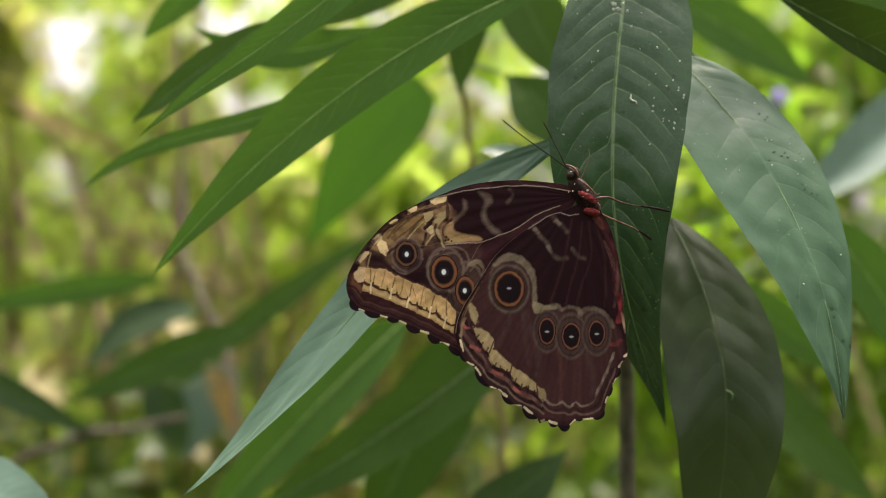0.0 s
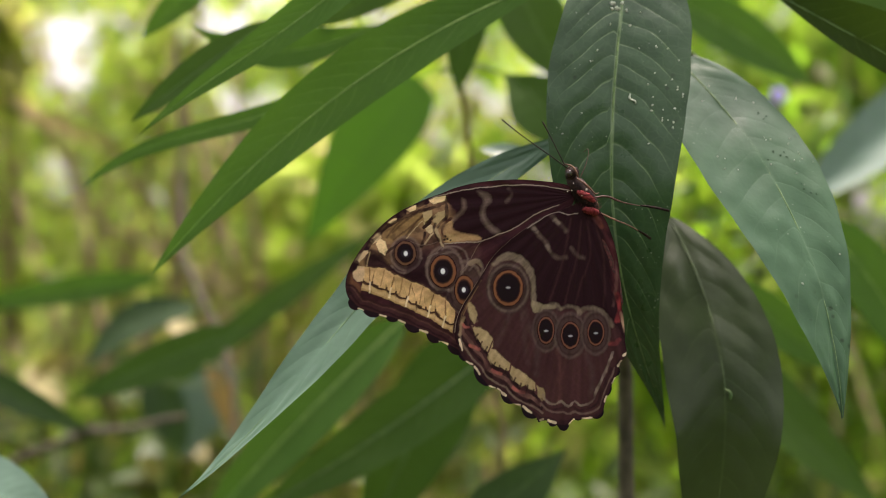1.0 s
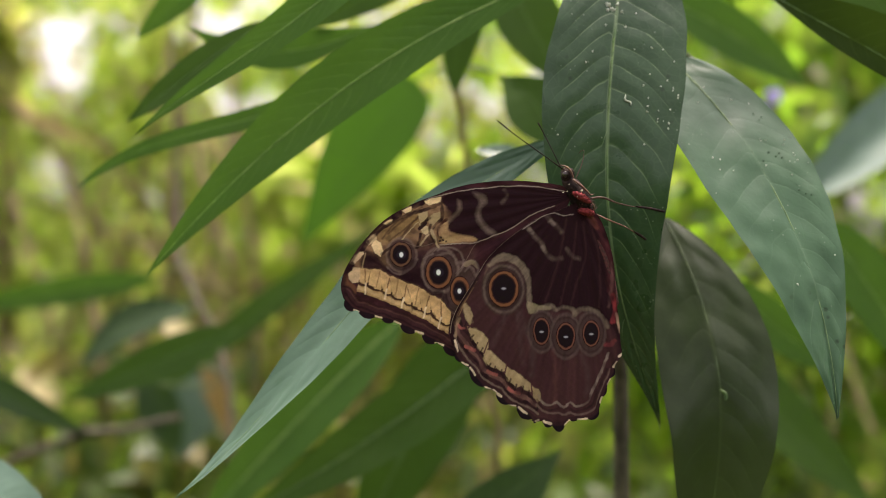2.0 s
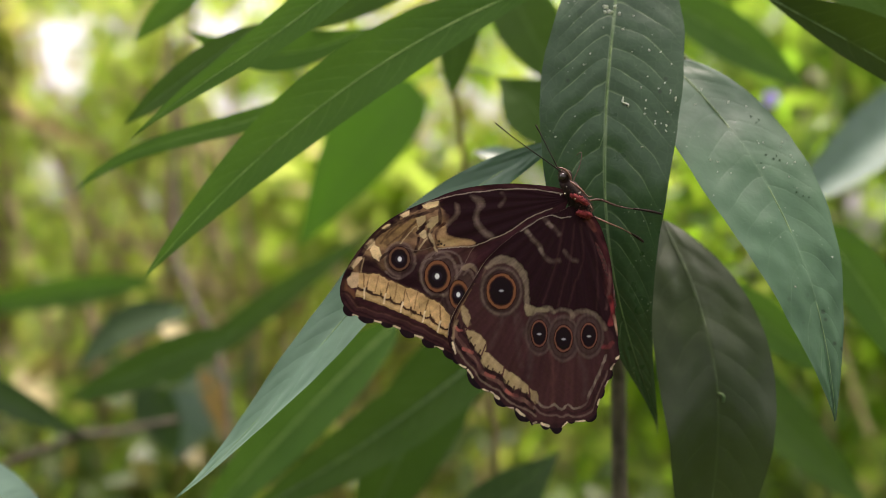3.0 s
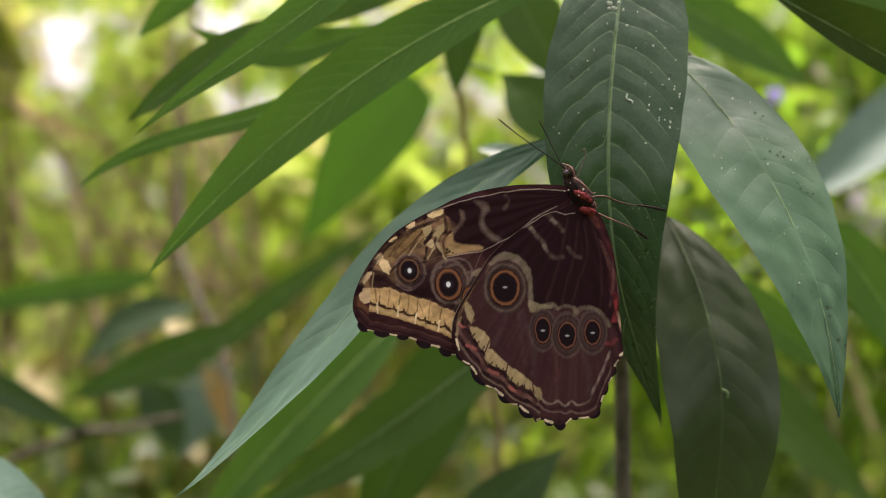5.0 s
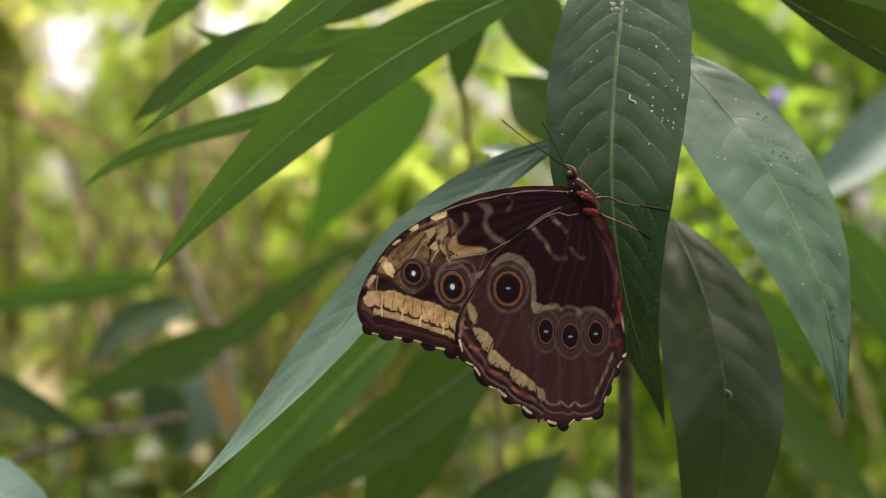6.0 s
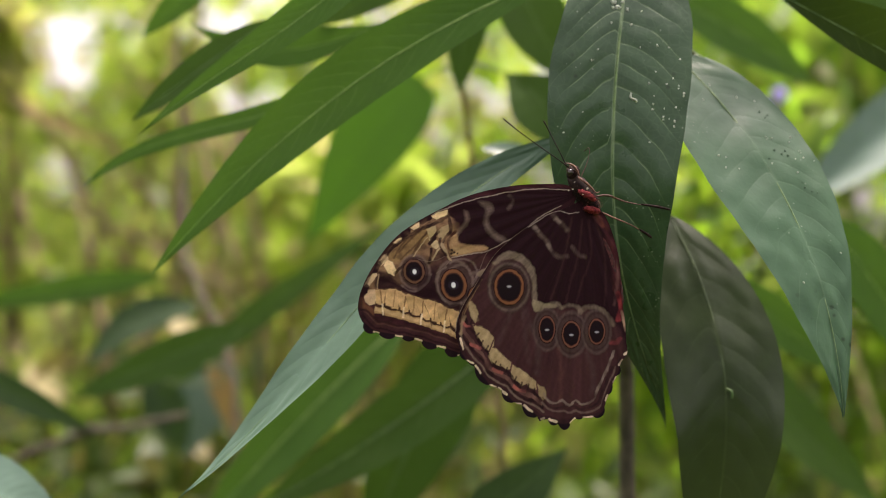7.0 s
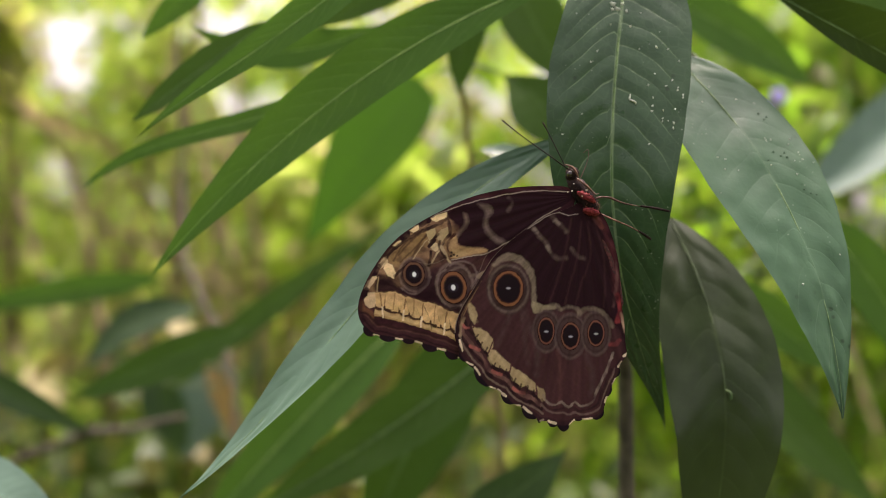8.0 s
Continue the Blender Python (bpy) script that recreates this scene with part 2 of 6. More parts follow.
FOLIAGE_OLIVE = island_material("foliage_olive", ((0.1, 0.14, 0.025), (0.18, 0.21, 0.05), (0.46, 0.36, 0.22)), ((0.42, 0.55, 0.06), (0.64, 0.66, 0.16)), 0.55, 0.45, 0.74)


# ---- building helpers ----
def mesh_of(name, verts, faces, material, smooth=True):
    me = bpy.data.meshes.new(name)
    me.from_pydata([tuple(v) for v in verts], [], faces)
    me.materials.append(material)
    if smooth:
        me.polygons.foreach_set("use_smooth", [True] * len(me.polygons))
    me.update()
    return me


def hung(name, me, parent, label=""):
    ob = new(name, me)
    ob.parent = parent
    if parent is not None:
        ob.matrix_parent_inverse = Matrix.Identity(4)
    return tagged(ob, label)


def thing(name, at, label, category, group=""):
    ob = new(name)
    ob.empty_display_size = 0.02
    ob.location = at
    return tagged(ob, label, category, group)


def spline(points, n, closed=False):
    """n points along a smooth line through the given ones."""
    p = np.array(points, float)
    k = len(p)
    idx = lambda i: p[i % k] if closed else (p[i] if 0 <= i < k else (2 * p[0] - p[1] if i < 0 else 2 * p[-1] - p[-2]))
    spans = k if closed else k - 1
    fine = []
    for i in range(spans):
        a, b, c, d = idx(i - 1), idx(i), idx(i + 1), idx(i + 2)
        for t in np.linspace(0, 1, 24, endpoint=False):
            fine.append(0.5 * (2 * b + (c - a) * t + (2 * a - 5 * b + 4 * c - d) * t ** 2 + (3 * b - a - 3 * c + d) * t ** 3))
    fine.append(idx(0) if closed else p[-1])
    fine = np.array(fine)
    run = np.concatenate([[0], np.cumsum(np.linalg.norm(np.diff(fine, axis=0), axis=1))])
    at = np.linspace(0, run[-1], n, endpoint=not closed)
    return np.stack([np.interp(at, run, fine[:, i]) for i in range(fine.shape[1])], 1)


def tube(name, path, radii, material, parent, label="", sides=8, rings=None, origin=(0, 0, 0), knobs=0.0):
    """A tapered round limb along a path."""
    n = rings or max(4, len(path) * 4)
    line = spline(path, n) - np.array(origin)
    rad = np.interp(np.linspace(0, 1, n), np.linspace(0, 1, len(radii)), radii)
    verts, faces = [], []
    up = Vector((0.3, 1, 0.2)).normalized()
    for i in range(n):
        tan = Vector(line[min(i + 1, n - 1)] - line[max(i - 1, 0)]).normalized()
        sx = tan.cross(up).normalized()
        sy = tan.cross(sx).normalized()
        r = rad[i] * (1 + knobs * (max(0.0, math.sin(i * 1.9)) ** 4))
        for j in range(sides):
            a = 2 * math.pi * j / sides
            verts.append(Vector(line[i]) + sx * (r * math.cos(a)) + sy * (r * math.sin(a)))
    for i in range(n - 1):
        for j in range(sides):
            a, b = i * sides + j, i * sides + (j + 1) % sides
            faces.append((a, b, b + sides, a + sides))
    faces.append(tuple(range(sides))[::-1])
    faces.append(tuple((n - 1) * sides + j for j in range(sides)))
    return hung(name, mesh_of(name, verts, faces, material), parent, label)


def ball(name, centre, radii, material, parent, label="", turn=0.0, rough=0.0, seg=16):
    """A rounded body, stretched and slightly uneven."""
    bm = bmesh.new()
    bmesh.ops.create_uvsphere(bm, u_segments=seg, v_segments=seg - 4, radius=1.0)
    rot = Matrix.Rotation(turn, 4, "Y")
    for v in bm.verts:
        k = 1 + rough * noise.noise(v.co * 3.1 + Vector(centre) * 900)
        v.co = rot @ Vector((v.co.x * radii[0] * k, v.co.y * radii[1] * k, v.co.z * radii[2] * k)) + Vector(centre)
    me = bpy.data.meshes.new(name)
    bm.to_mesh(me)
    bm.free()
    me.materials.append(material)
    me.polygons.foreach_set("use_smooth", [True] * len(me.polygons))
    return hung(name, me, parent, label)


def leaf(parent, base, tip, width, material, face=(0, -1, 0.2), bow=0.0, curve=0.0, fold=0.18, rise=0.62, fall=0.95, wave=0.0,
         twist=0.0, late=1.0, lop=0.0, hook=0.0, kink=None, quilt=0.0, ribs=14, label="", rib=1.0, petiole=None, nu=40, nv=12):
    """A lance-shaped blade from base to tip. width: full width; face: the way its upper side looks; bow: how far it arches
    out of its plane; curve: sideways bend; fold: rise of both halves from the midrib; twist: degrees from base to tip;
    lop: how much wider one half is; hook: a second, opposite bend; kink: (where, how far) it breaks outwards."""
    b, t = Vector(base), Vector(tip)
    length = (t - b).length
    axis = (t - b).normalized()
    nrm = Vector(face)
    nrm = (nrm - axis * nrm.dot(axis)).normalized()
    side = axis.cross(nrm).normalized()
    peak = rise / (rise + fall)
    top = peak ** rise * (1 - peak) ** fall
    seed = (b.x * 71 + b.z * 37 + t.x * 53 + t.z * 29)
    verts, uvs, faces, spine = [], [], [], []
    broken = lambda a: -kink[1] * 0.04 * math.log(math.exp(-25 * a / kink[0]) + math.exp(-25 * (1 - a) / (1 - kink[0])))
    for i in range(nu + 1):
        u = i / nu
        w = 0.5 * width * (u ** rise * (1 - u) ** fall) / top
        arch = bow * 4 * u * (1 - u)
        if kink:
            arch += broken(u)
        bend = (4 * u ** late * (1 - u ** late)) ** (1.3 if late > 1 else 1.0)
        c = axis * (u * length) + nrm * (length * arch) + side * (length * (curve * bend + hook * 12 * u * (1 - u) * (u - 0.5)))
        a = radians(twist) * (u - 0.4)
        s2 = side * math.cos(a) + nrm * math.sin(a)
        n2 = nrm * math.cos(a) - side * math.sin(a)
        spine.append((c, n2, u))
        for j in range(nv + 1):
            v = 2 * j / nv - 1
            edge = wave * width * abs(v) ** 2 * math.sin(u * 23 + seed + (1.7 if v > 0 else 0)) * math.sin(math.pi * u)
            warp = 0.045 * noise.noise(Vector((u * 4.3, (1.4 if v > 0 else -2.2) + 0.5 * v, seed + 11))) + 0.008 * noise.noise(Vector((u * 17, v * 3, seed + 3)))
            warp *= 1.0 if quilt else 0.35
            if quilt:
                turn = ribs * (u + warp + 0.005 - 0.13 * abs(v) ** 1.5) + (0.37 if v > 0 else 0.0)
                edge += quilt * (0.75 + 0.9 * noise.noise(Vector((u * 7, v * 2, seed + 2)))) * (abs(math.sin(math.pi * turn)) ** 0.7 - 0.5) * (1 - abs(v) ** 3) * min(1.0, abs(v) * 6) * math.sin(math.pi * u) ** 0.5
                edge += 0.024 * width * noise.noise(Vector((u * 5, v * 1.2, seed + 5))) + 0.011 * width * noise.noise(Vector((u * 17, v * 3.4, seed + 9)))
            if kink:
                edge += length * (broken(u - 0.13 * abs(v) * math.sin(math.pi * u)) - broken(u))
            edge += 0.012 * width * noise.noise(Vector((u * 9, v * 2.5, seed)))
            wv = w * (1 + lop * v) * (1 + 0.02 * noise.noise(Vector((u * 14, 3 if v > 0 else 8, seed))))
            verts.append(c + s2 * (v * wv) + n2 * (fold * abs(v) ** 1.3 * wv + edge))
            uvs.append((u + warp, v * 0.5 + 0.5))
    for i in range(nu):
        for j in range(nv):
            k = i * (nv + 1) + j
            faces.append((k, k + 1, k + nv + 2, k + nv + 1))
    me = mesh_of("leaf", verts, faces, material)
    layer = me.uv_layers.new(name="UVMap")
    loops = np.empty(len(me.loops), np.int32)
    me.loops.foreach_get("vertex_index", loops)
    layer.data.foreach_set("uv", np.array(uvs)[loops].ravel())
    ob = hung("leaf", me, parent, label)
    ob.location = b
    if rib:
        r0 = (0.0001 + width * 0.0058) * rib
        ring_v, ring_f = [], []
        for c, n2, u in spine:
            r = r0 * (1.05 - 0.85 * u)
            for k in range(6):
                a = k * math.pi / 3
                ring_v.append(c + n2 * (r * 0.55 * math.sin(a)) + side * (r * math.cos(a)))
        for i in range(nu):
            for k in range(6):
                p, q = i * 6 + k, i * 6 + (k + 1) % 6
                ring_f.append((p, q, q + 6, p + 6))
        hung("midrib", mesh_of("midrib", ring_v, ring_f, RIB_DULL if material is LEAF_BROAD else RIB_PALE if material is LEAF_MID else RIB_GREEN), ob)
    if petiole is not None:
        mid = (b + Vector(petiole)) / 2 + nrm * (0.12 * (Vector(petiole) - b).length)
        thick = min(width * 0.03, 0.0007)
        tube("petiole", [petiole, mid, base], [thick * 1.5, thick, thick], STEM_GREEN, ob, "", 6, 8, base)
    return ob


def foliage(name, parent, count, centre, spread, size, material, gaps=(), seed=1, droop=0.3, slim=0.32, label=""):
    """A crown of many separate small leaves, thinner towards its edge, with gaps (x, z, radius) to see through."""
    rng = np.random.default_rng(seed)
    verts, faces = [], []
    made = 0
    while made < count:
        q = rng.normal(0, 0.55, 3)
        p = np.array(centre) + q * np.array(spread)
        lump = noise.noise(Vector(p * (2.2 / max(spread))) + Vector((seed, 0, 0)))
        made += 1
        if lump < -0.22 or np.linalg.norm(q) > 1.35:
            continue
        if any((p[0] - g[0]) ** 2 + (p[2] - g[1]) ** 2 < g[2] ** 2 for g in gaps):
            continue
        ln = size * rng.uniform(0.55, 1.35)
        wd = ln * slim * rng.uniform(0.7, 1.3)
        ax = Vector(rng.normal(0, 1, 3)) + Vector((0, 0, -droop * 3))
        ax.normalize()
        sd = ax.cross(Vector(rng.normal(0, 1, 3))).normalized()
        nn = ax.cross(sd)
        o = Vector(p)
        k = len(verts)
        verts += [o, o + ax * ln * 0.3 + sd * wd * 0.5 + nn * wd * 0.12, o + ax * ln * 0.3 - sd * wd * 0.5 + nn * wd * 0.12,
                  o + ax * ln * 0.65 + sd * wd * 0.38 + nn * wd * 0.1, o + ax * ln * 0.65 - sd * wd * 0.38 + nn * wd * 0.1,
                  o + ax * ln - nn * ln * 0.1, o + ax * ln * 0.35, o + ax * ln * 0.68]
        faces += [(k, k + 1, k + 6), (k, k + 6, k + 2), (k + 1, k + 3, k + 7, k + 6), (k + 6, k + 7, k + 4, k + 2), (k + 3, k + 5, k + 7), (k + 7, k + 5, k + 4)]
    return tagged(hung(name, mesh_of(name, verts, faces, material), parent, label), kind="stuff")


# ---- ground ----
def build_ground():
    rng = np.random.default_rng(5)
    xs = np.concatenate([-np.geomspace(400, 8, 14), np.linspace(-6, 6, 25), np.geomspace(8, 400, 14)])
    verts, faces = [], []
    n = len(xs)
    for y in xs + 4:
        for x in xs:
            verts.append((x, y, 0.05 * noise.noise(Vector((x * 0.7, y * 0.7, 0)))))
    for i in range(n - 1):
        for j in range(n - 1):
            k = i * n + j
            faces.append((k, k + 1, k + n + 1, k + n))
    tagged(new("ground", mesh_of("ground", verts, faces, GROUND)), "brown garden soil with leaf litter", "ground", kind="structure")
    v, f = [], []
    for _ in range(42000):
        x, y = rng.uniform(-7, 7), rng.uniform(-6, 9)
        h, a, w = rng.uniform(0.06, 0.3), rng.uniform(0, 6.3), rng.uniform(0.003, 0.008)
        lx, ly = rng.normal(0, 0.06, 2)
        k = len(v)
        v += [(x - w * math.cos(a), y - w * math.sin(a), -0.02), (x + w * math.cos(a), y + w * math.sin(a), -0.02),
              (x + w * 0.7 * math.cos(a) + lx * 0.5, y + w * 0.7 * math.sin(a) + ly * 0.5, h * 0.6), (x - w * 0.7 * math.cos(a) + lx * 0.5, y - w * 0.7 * math.sin(a) + ly * 0.5, h * 0.6), (x + lx * 1.4, y + ly * 1.4, h)]
        f += [(k, k + 1, k + 2, k + 3), (k + 3, k + 2, k + 4)]
    tagged(new("grass", mesh_of("grass", v, f, GRASS)), "low green grass and weeds on the soil", "grass", kind="stuff")


build_ground()


def dropping(blade, spots, size, nu=190, nv=26, material=CHALK, label="dried white dropping"):
    """A chalky splash that has dried on a blade, or a bite in it, at (along, across) places of it."""
    at = []
    for u, v in spots:
        at.append(blade.data.vertices[round(u * nu) * (nv + 1) + round((v + 1) / 2 * nv)].co + Vector((0, -0.0002, 0)))
    if len(at) > 1:
        tube("dropping", at, [size * 0.6, size, size, size * 0.7], material, blade, label, 6, 14)
    else:
        ball("dropping", at[0], (size * 0.85, size * 0.14, size * 0.6), material, blade, label, 40 * u + 9 * v, 0.9, 10)


# ---- the shrub on which the butterfly sits ----
def build_shrub():
    root = (0.0563, 0.0450, 1.2212)
    shrub = thing("shrub", (root[0] + 0.03, root[1] + 0.02, 0.0), "leafy green shrub with long pointed hanging leaves", "shrub")
    shrub_at = Vector(shrub.location)
    inv = Matrix.Translation(-shrub_at)
    tube("stem", [(shrub_at.x, shrub_at.y, -0.02), (shrub_at.x - 0.02, shrub_at.y + 0.03, 0.6), (0.0674, 0.1200, 1.2051), (0.0646, 0.1100, 1.2679), (0.0560, 0.0550, 1.3333), (0.0511, 0.0350, 1.3938), (0.0474, 0.0200, 1.4379)],
         [0.007, 0.0065, 0.006, 0.0052, 0.0045, 0.0028, 0.001], STEM_GREY, shrub, "thin brown woody stem", 10, 60, (0, 0, 0), 0.18)
    node = (0.0508, 0.0300, 1.3875)
    L = lambda *a, **k: leaf(shrub, *a, **k)
    # the blade that carries the butterfly
    carrier = L((0.0552, 0.0370, 1.3911), (0.0668, 0.0410, 1.2456), 0.0412, LEAF_DEEP, (0.01, -0.99, 0.07), twist=-38.0, quilt=0.0004, ribs=19, nu=190, nv=26, bow=0.16, curve=0.107, late=1.5, fold=0.1, rise=0.5, fall=1.41, petiole=(0.0508, 0.0300, 1.4040), label='dark green pointed leaf with pale flecks', lop=-0.04, hook=-0.044)
    for u, v, size in ((0.131, 0.12, 0.00120), (0.141, 0.05, 0.00090), (0.131, 0.02, 0.00070), (0.146, -0.10, 0.00060), (0.176, 0.12, 0.00040), (0.181, -0.15, 0.00050), (0.141, 0.18, 0.00060)):
        dropping(carrier, [(u, v)], size)
    for u, v, size in ((0.226, 0.27, 0.00036), (0.226, -0.28, 0.00028), (0.226, -0.55, 0.00042), (0.231, -0.72, 0.00030), (0.246, 0.42, 0.00034), (0.256, -0.88, 0.00036), (0.281, -0.52, 0.00028), (0.302, -0.45, 0.00042), (0.307, -0.68, 0.00030), (0.317, -0.82, 0.00034), (0.296, -0.75, 0.00036), (0.327, -0.55, 0.00028), (0.352, -0.52, 0.00042), (0.367, -0.68, 0.00030), (0.372, -0.70, 0.00034), (0.352, -0.88, 0.00036), (0.372, -0.80, 0.00028), (0.387, -0.88, 0.00042), (0.312, -0.88, 0.00030), (0.332, -0.95, 0.00034), (0.417, -0.50, 0.00036), (0.352, -0.72, 0.00028), (0.327, -0.90, 0.00042), (0.347, 0.47, 0.00030), (0.382, 0.75, 0.00034), (0.342, -0.55, 0.00036), (0.151, -0.28, 0.00028), (0.377, -0.85, 0.00042)):
        dropping(carrier, [(u, v)], size)
    dropping(carrier, [(0.317, -0.25), (0.327, -0.22), (0.332, -0.28), (0.337, -0.30)], 0.0003)
    # hanging blades beside it
    sheen = L((0.0714, 0.0500, 1.3597), (0.1057, -0.0040, 1.2558), 0.0379, LEAF_SHEEN, (0.26, -0.9, 0.25), quilt=0.0001, ribs=11, nu=140, nv=22, bow=0.085, curve=-0.048, fold=0.08, rise=0.51, fall=1.07, petiole=(0.0520, 0.0350, 1.3770), label='blue-green pointed leaf with a grey sheen', lop=0.16, hook=-0.009)
    for u, v, size in ((0.176, 0.27, 0.00031), (0.186, -0.32, 0.00036), (0.186, -0.40, 0.00029), (0.322, -0.25, 0.00024), (0.327, -0.30, 0.00025), (0.327, -0.40, 0.00031), (0.337, -0.77, 0.00036), (0.377, -0.75, 0.00029), (0.387, -0.75, 0.00024), (0.397, -0.57, 0.00025), (0.392, 0.60, 0.00031), (0.357, 0.62, 0.00036), (0.367, 0.57, 0.00029), (0.412, -0.95, 0.00024), (0.457, 0.95, 0.00025), (0.437, -0.50, 0.00031), (0.704, 0.45, 0.00036), (0.658, -0.75, 0.00029), (0.126, -0.10, 0.00024), (0.206, -0.62, 0.00025), (0.347, -0.62, 0.00031), (0.402, -0.75, 0.00036), (0.397, -0.12, 0.00029), (0.402, 0.50, 0.00024)):
        dropping(sheen, [(u, v)], size, 140, 22)
    for u, v, size in ((0.246, -0.57, 0.00070), (0.256, -0.65, 0.00060), (0.362, -0.30, 0.00080), (0.377, -0.35, 0.00070), (0.387, -0.10, 0.00060), (0.387, -0.50, 0.00070), (0.482, -0.50, 0.00060), (0.492, -0.52, 0.00050), (0.503, -0.68, 0.00050), (0.467, -0.45, 0.00040), (0.372, -0.45, 0.00060), (0.266, -0.52, 0.00050)):
        dropping(sheen, [(u, v)], size * 0.6, 140, 22, SCAR, "dark bite mark")
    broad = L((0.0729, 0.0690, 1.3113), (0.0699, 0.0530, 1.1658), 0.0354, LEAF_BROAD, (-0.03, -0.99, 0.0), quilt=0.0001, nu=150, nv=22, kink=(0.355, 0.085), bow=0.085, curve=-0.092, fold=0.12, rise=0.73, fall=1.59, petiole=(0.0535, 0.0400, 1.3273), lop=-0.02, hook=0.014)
    dropping(broad, [(0.383, 0.0), (0.389, -0.05), (0.401, -0.12)], 0.0005, 150, 22, RIB_GREEN, "pale green scar on the midrib")
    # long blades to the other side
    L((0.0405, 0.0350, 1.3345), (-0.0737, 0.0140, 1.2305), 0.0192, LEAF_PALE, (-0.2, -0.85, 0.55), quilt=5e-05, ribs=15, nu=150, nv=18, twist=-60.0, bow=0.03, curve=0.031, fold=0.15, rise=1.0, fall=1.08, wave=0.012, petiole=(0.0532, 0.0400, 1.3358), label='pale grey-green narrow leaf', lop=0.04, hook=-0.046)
    L((0.0391, 0.0500, 1.3852), (-0.0906, 0.0500, 1.2912), 0.0199, LEAF_MID, (-0.1, -0.98, 0.12), bow=0.02, curve=0.067, fold=0.14, rise=0.92, fall=1.16, wave=0.01, petiole=node, lop=0.11, hook=-0.005, rib=1.7)
    L((-0.0125, 0.0460, 1.4018), (-0.0931, 0.0460, 1.3344), 0.0129, LEAF_MID, (-0.15, -0.98, 0.1), bow=0.03, curve=-0.048, fold=0.13, rise=0.35, fall=1.12, petiole=node, lop=0.04, hook=0.031, rib=1.6)
    L((-0.0600, 0.1000, 1.3801), (-0.1089, 0.1000, 1.3446), 0.01144, LEAF_DIM, (-0.2, -0.98, 0.05), bow=0.03, curve=0.0, fold=0.2, rise=0.8, fall=1.0, petiole=(-0.0110, 0.0450, 1.3981))
    L((-0.0847, 0.1500, 1.4127), (-0.1198, 0.1600, 1.3844), 0.01323, LEAF_MID, (-0.2, -0.98, 0.05), bow=0.03, fold=0.1, rib=0.0, petiole=(-0.0111, 0.0500, 1.3994))
    L((-0.0198, 0.1300, 1.3856), (-0.0972, 0.1300, 1.3868), 0.0145, LEAF_MID, (0.1, -0.9, 0.06), bow=0.02, curve=-0.159, fold=0.15, rise=1.6, fall=1.8, petiole=(0.0371, 0.0450, 1.3895), lop=0.04, hook=-0.026)
    L((-0.0327, 0.0950, 1.3610), (-0.1242, 0.0950, 1.3214), 0.0074, LEAF_MID, (-0.1, -0.98, 0.1), bow=0.03, curve=-0.0, fold=0.08, rise=0.35, fall=0.69, petiole=(0.0371, 0.0450, 1.3878), hook=0.056)
    # uses the lit copy, so its brightness is partly painted
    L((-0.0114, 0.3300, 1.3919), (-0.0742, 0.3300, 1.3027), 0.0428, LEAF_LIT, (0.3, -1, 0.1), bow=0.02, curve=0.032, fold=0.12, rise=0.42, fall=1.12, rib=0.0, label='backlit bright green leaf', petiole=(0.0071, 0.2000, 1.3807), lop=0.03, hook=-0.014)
    L((-0.0278, 0.5063, 1.3227), (-0.1987, 0.5329, 1.1968), 0.0205, LEAF_DIM, (-0.2, -0.95, 0.06), rise=1.25, bow=0.02, curve=0.02, fold=0.15, petiole=(0.0147, 0.2200, 1.3281))
    L((-0.1027, 0.3000, 1.2597), (-0.1898, 0.3000, 1.2234), 0.02031, LEAF_DIM, (-0.2, -0.95, 0.06), bow=0.02, curve=0.0, fold=0.15, petiole=(-0.1501, 0.4600, 1.2421))
    L((0.0404, 0.1700, 1.2761), (-0.0791, 0.1700, 1.1922), 0.02574, LEAF_DIM, (-0.2, -0.95, 0.06), bow=0.02, curve=-0.03, fold=0.2, petiole=(0.0646, 0.1100, 1.2679), rib=3.2)
    L((0.0179, 0.2600, 1.2677), (-0.0391, 0.2600, 1.1536), 0.04074, LEAF_DIM, (0.2, -1, 0.2), bow=0.02, curve=0.02, fold=0.2, petiole=(0.0209, 0.2300, 1.2693), rib=2.5)
    L((-0.0159, 0.2100, 1.2704), (-0.1103, 0.2100, 1.1711), 0.02732, LEAF_MID, (-0.2, -0.95, 0.25), bow=0.02, curve=0.01, fold=0.2, petiole=(0.0218, 0.2350, 1.2587), rib=3.2)
    L((-0.0117, 0.2000, 1.1627), (0.0549, 0.2000, 1.2154), 0.0264, LEAF_SHADE, (-0.1, -1, 0.05), bow=0.03, curve=0.016, fold=0.08, rise=1.6, fall=1.45, lop=0.1)
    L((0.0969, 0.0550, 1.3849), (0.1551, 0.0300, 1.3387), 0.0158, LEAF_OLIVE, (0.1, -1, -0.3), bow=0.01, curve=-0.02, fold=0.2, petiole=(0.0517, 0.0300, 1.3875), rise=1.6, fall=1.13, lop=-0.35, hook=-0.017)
    L((0.1094, 0.2700, 1.4246), (0.1812, 0.2700, 1.3804), 0.02624, LEAF_MID, (0.2, -0.95, 0.06), bow=0.02, curve=-0.02, fold=0.15, petiole=(0.0532, 0.0400, 1.3849))
    L((0.1511, 0.1600, 1.3126), (0.1972, 0.1600, 1.2417), 0.02477, LEAF_MID, (0.2, -0.95, 0.06), bow=0.02, curve=-0.03, fold=0.15, petiole=(0.0735, 0.0600, 1.3663))
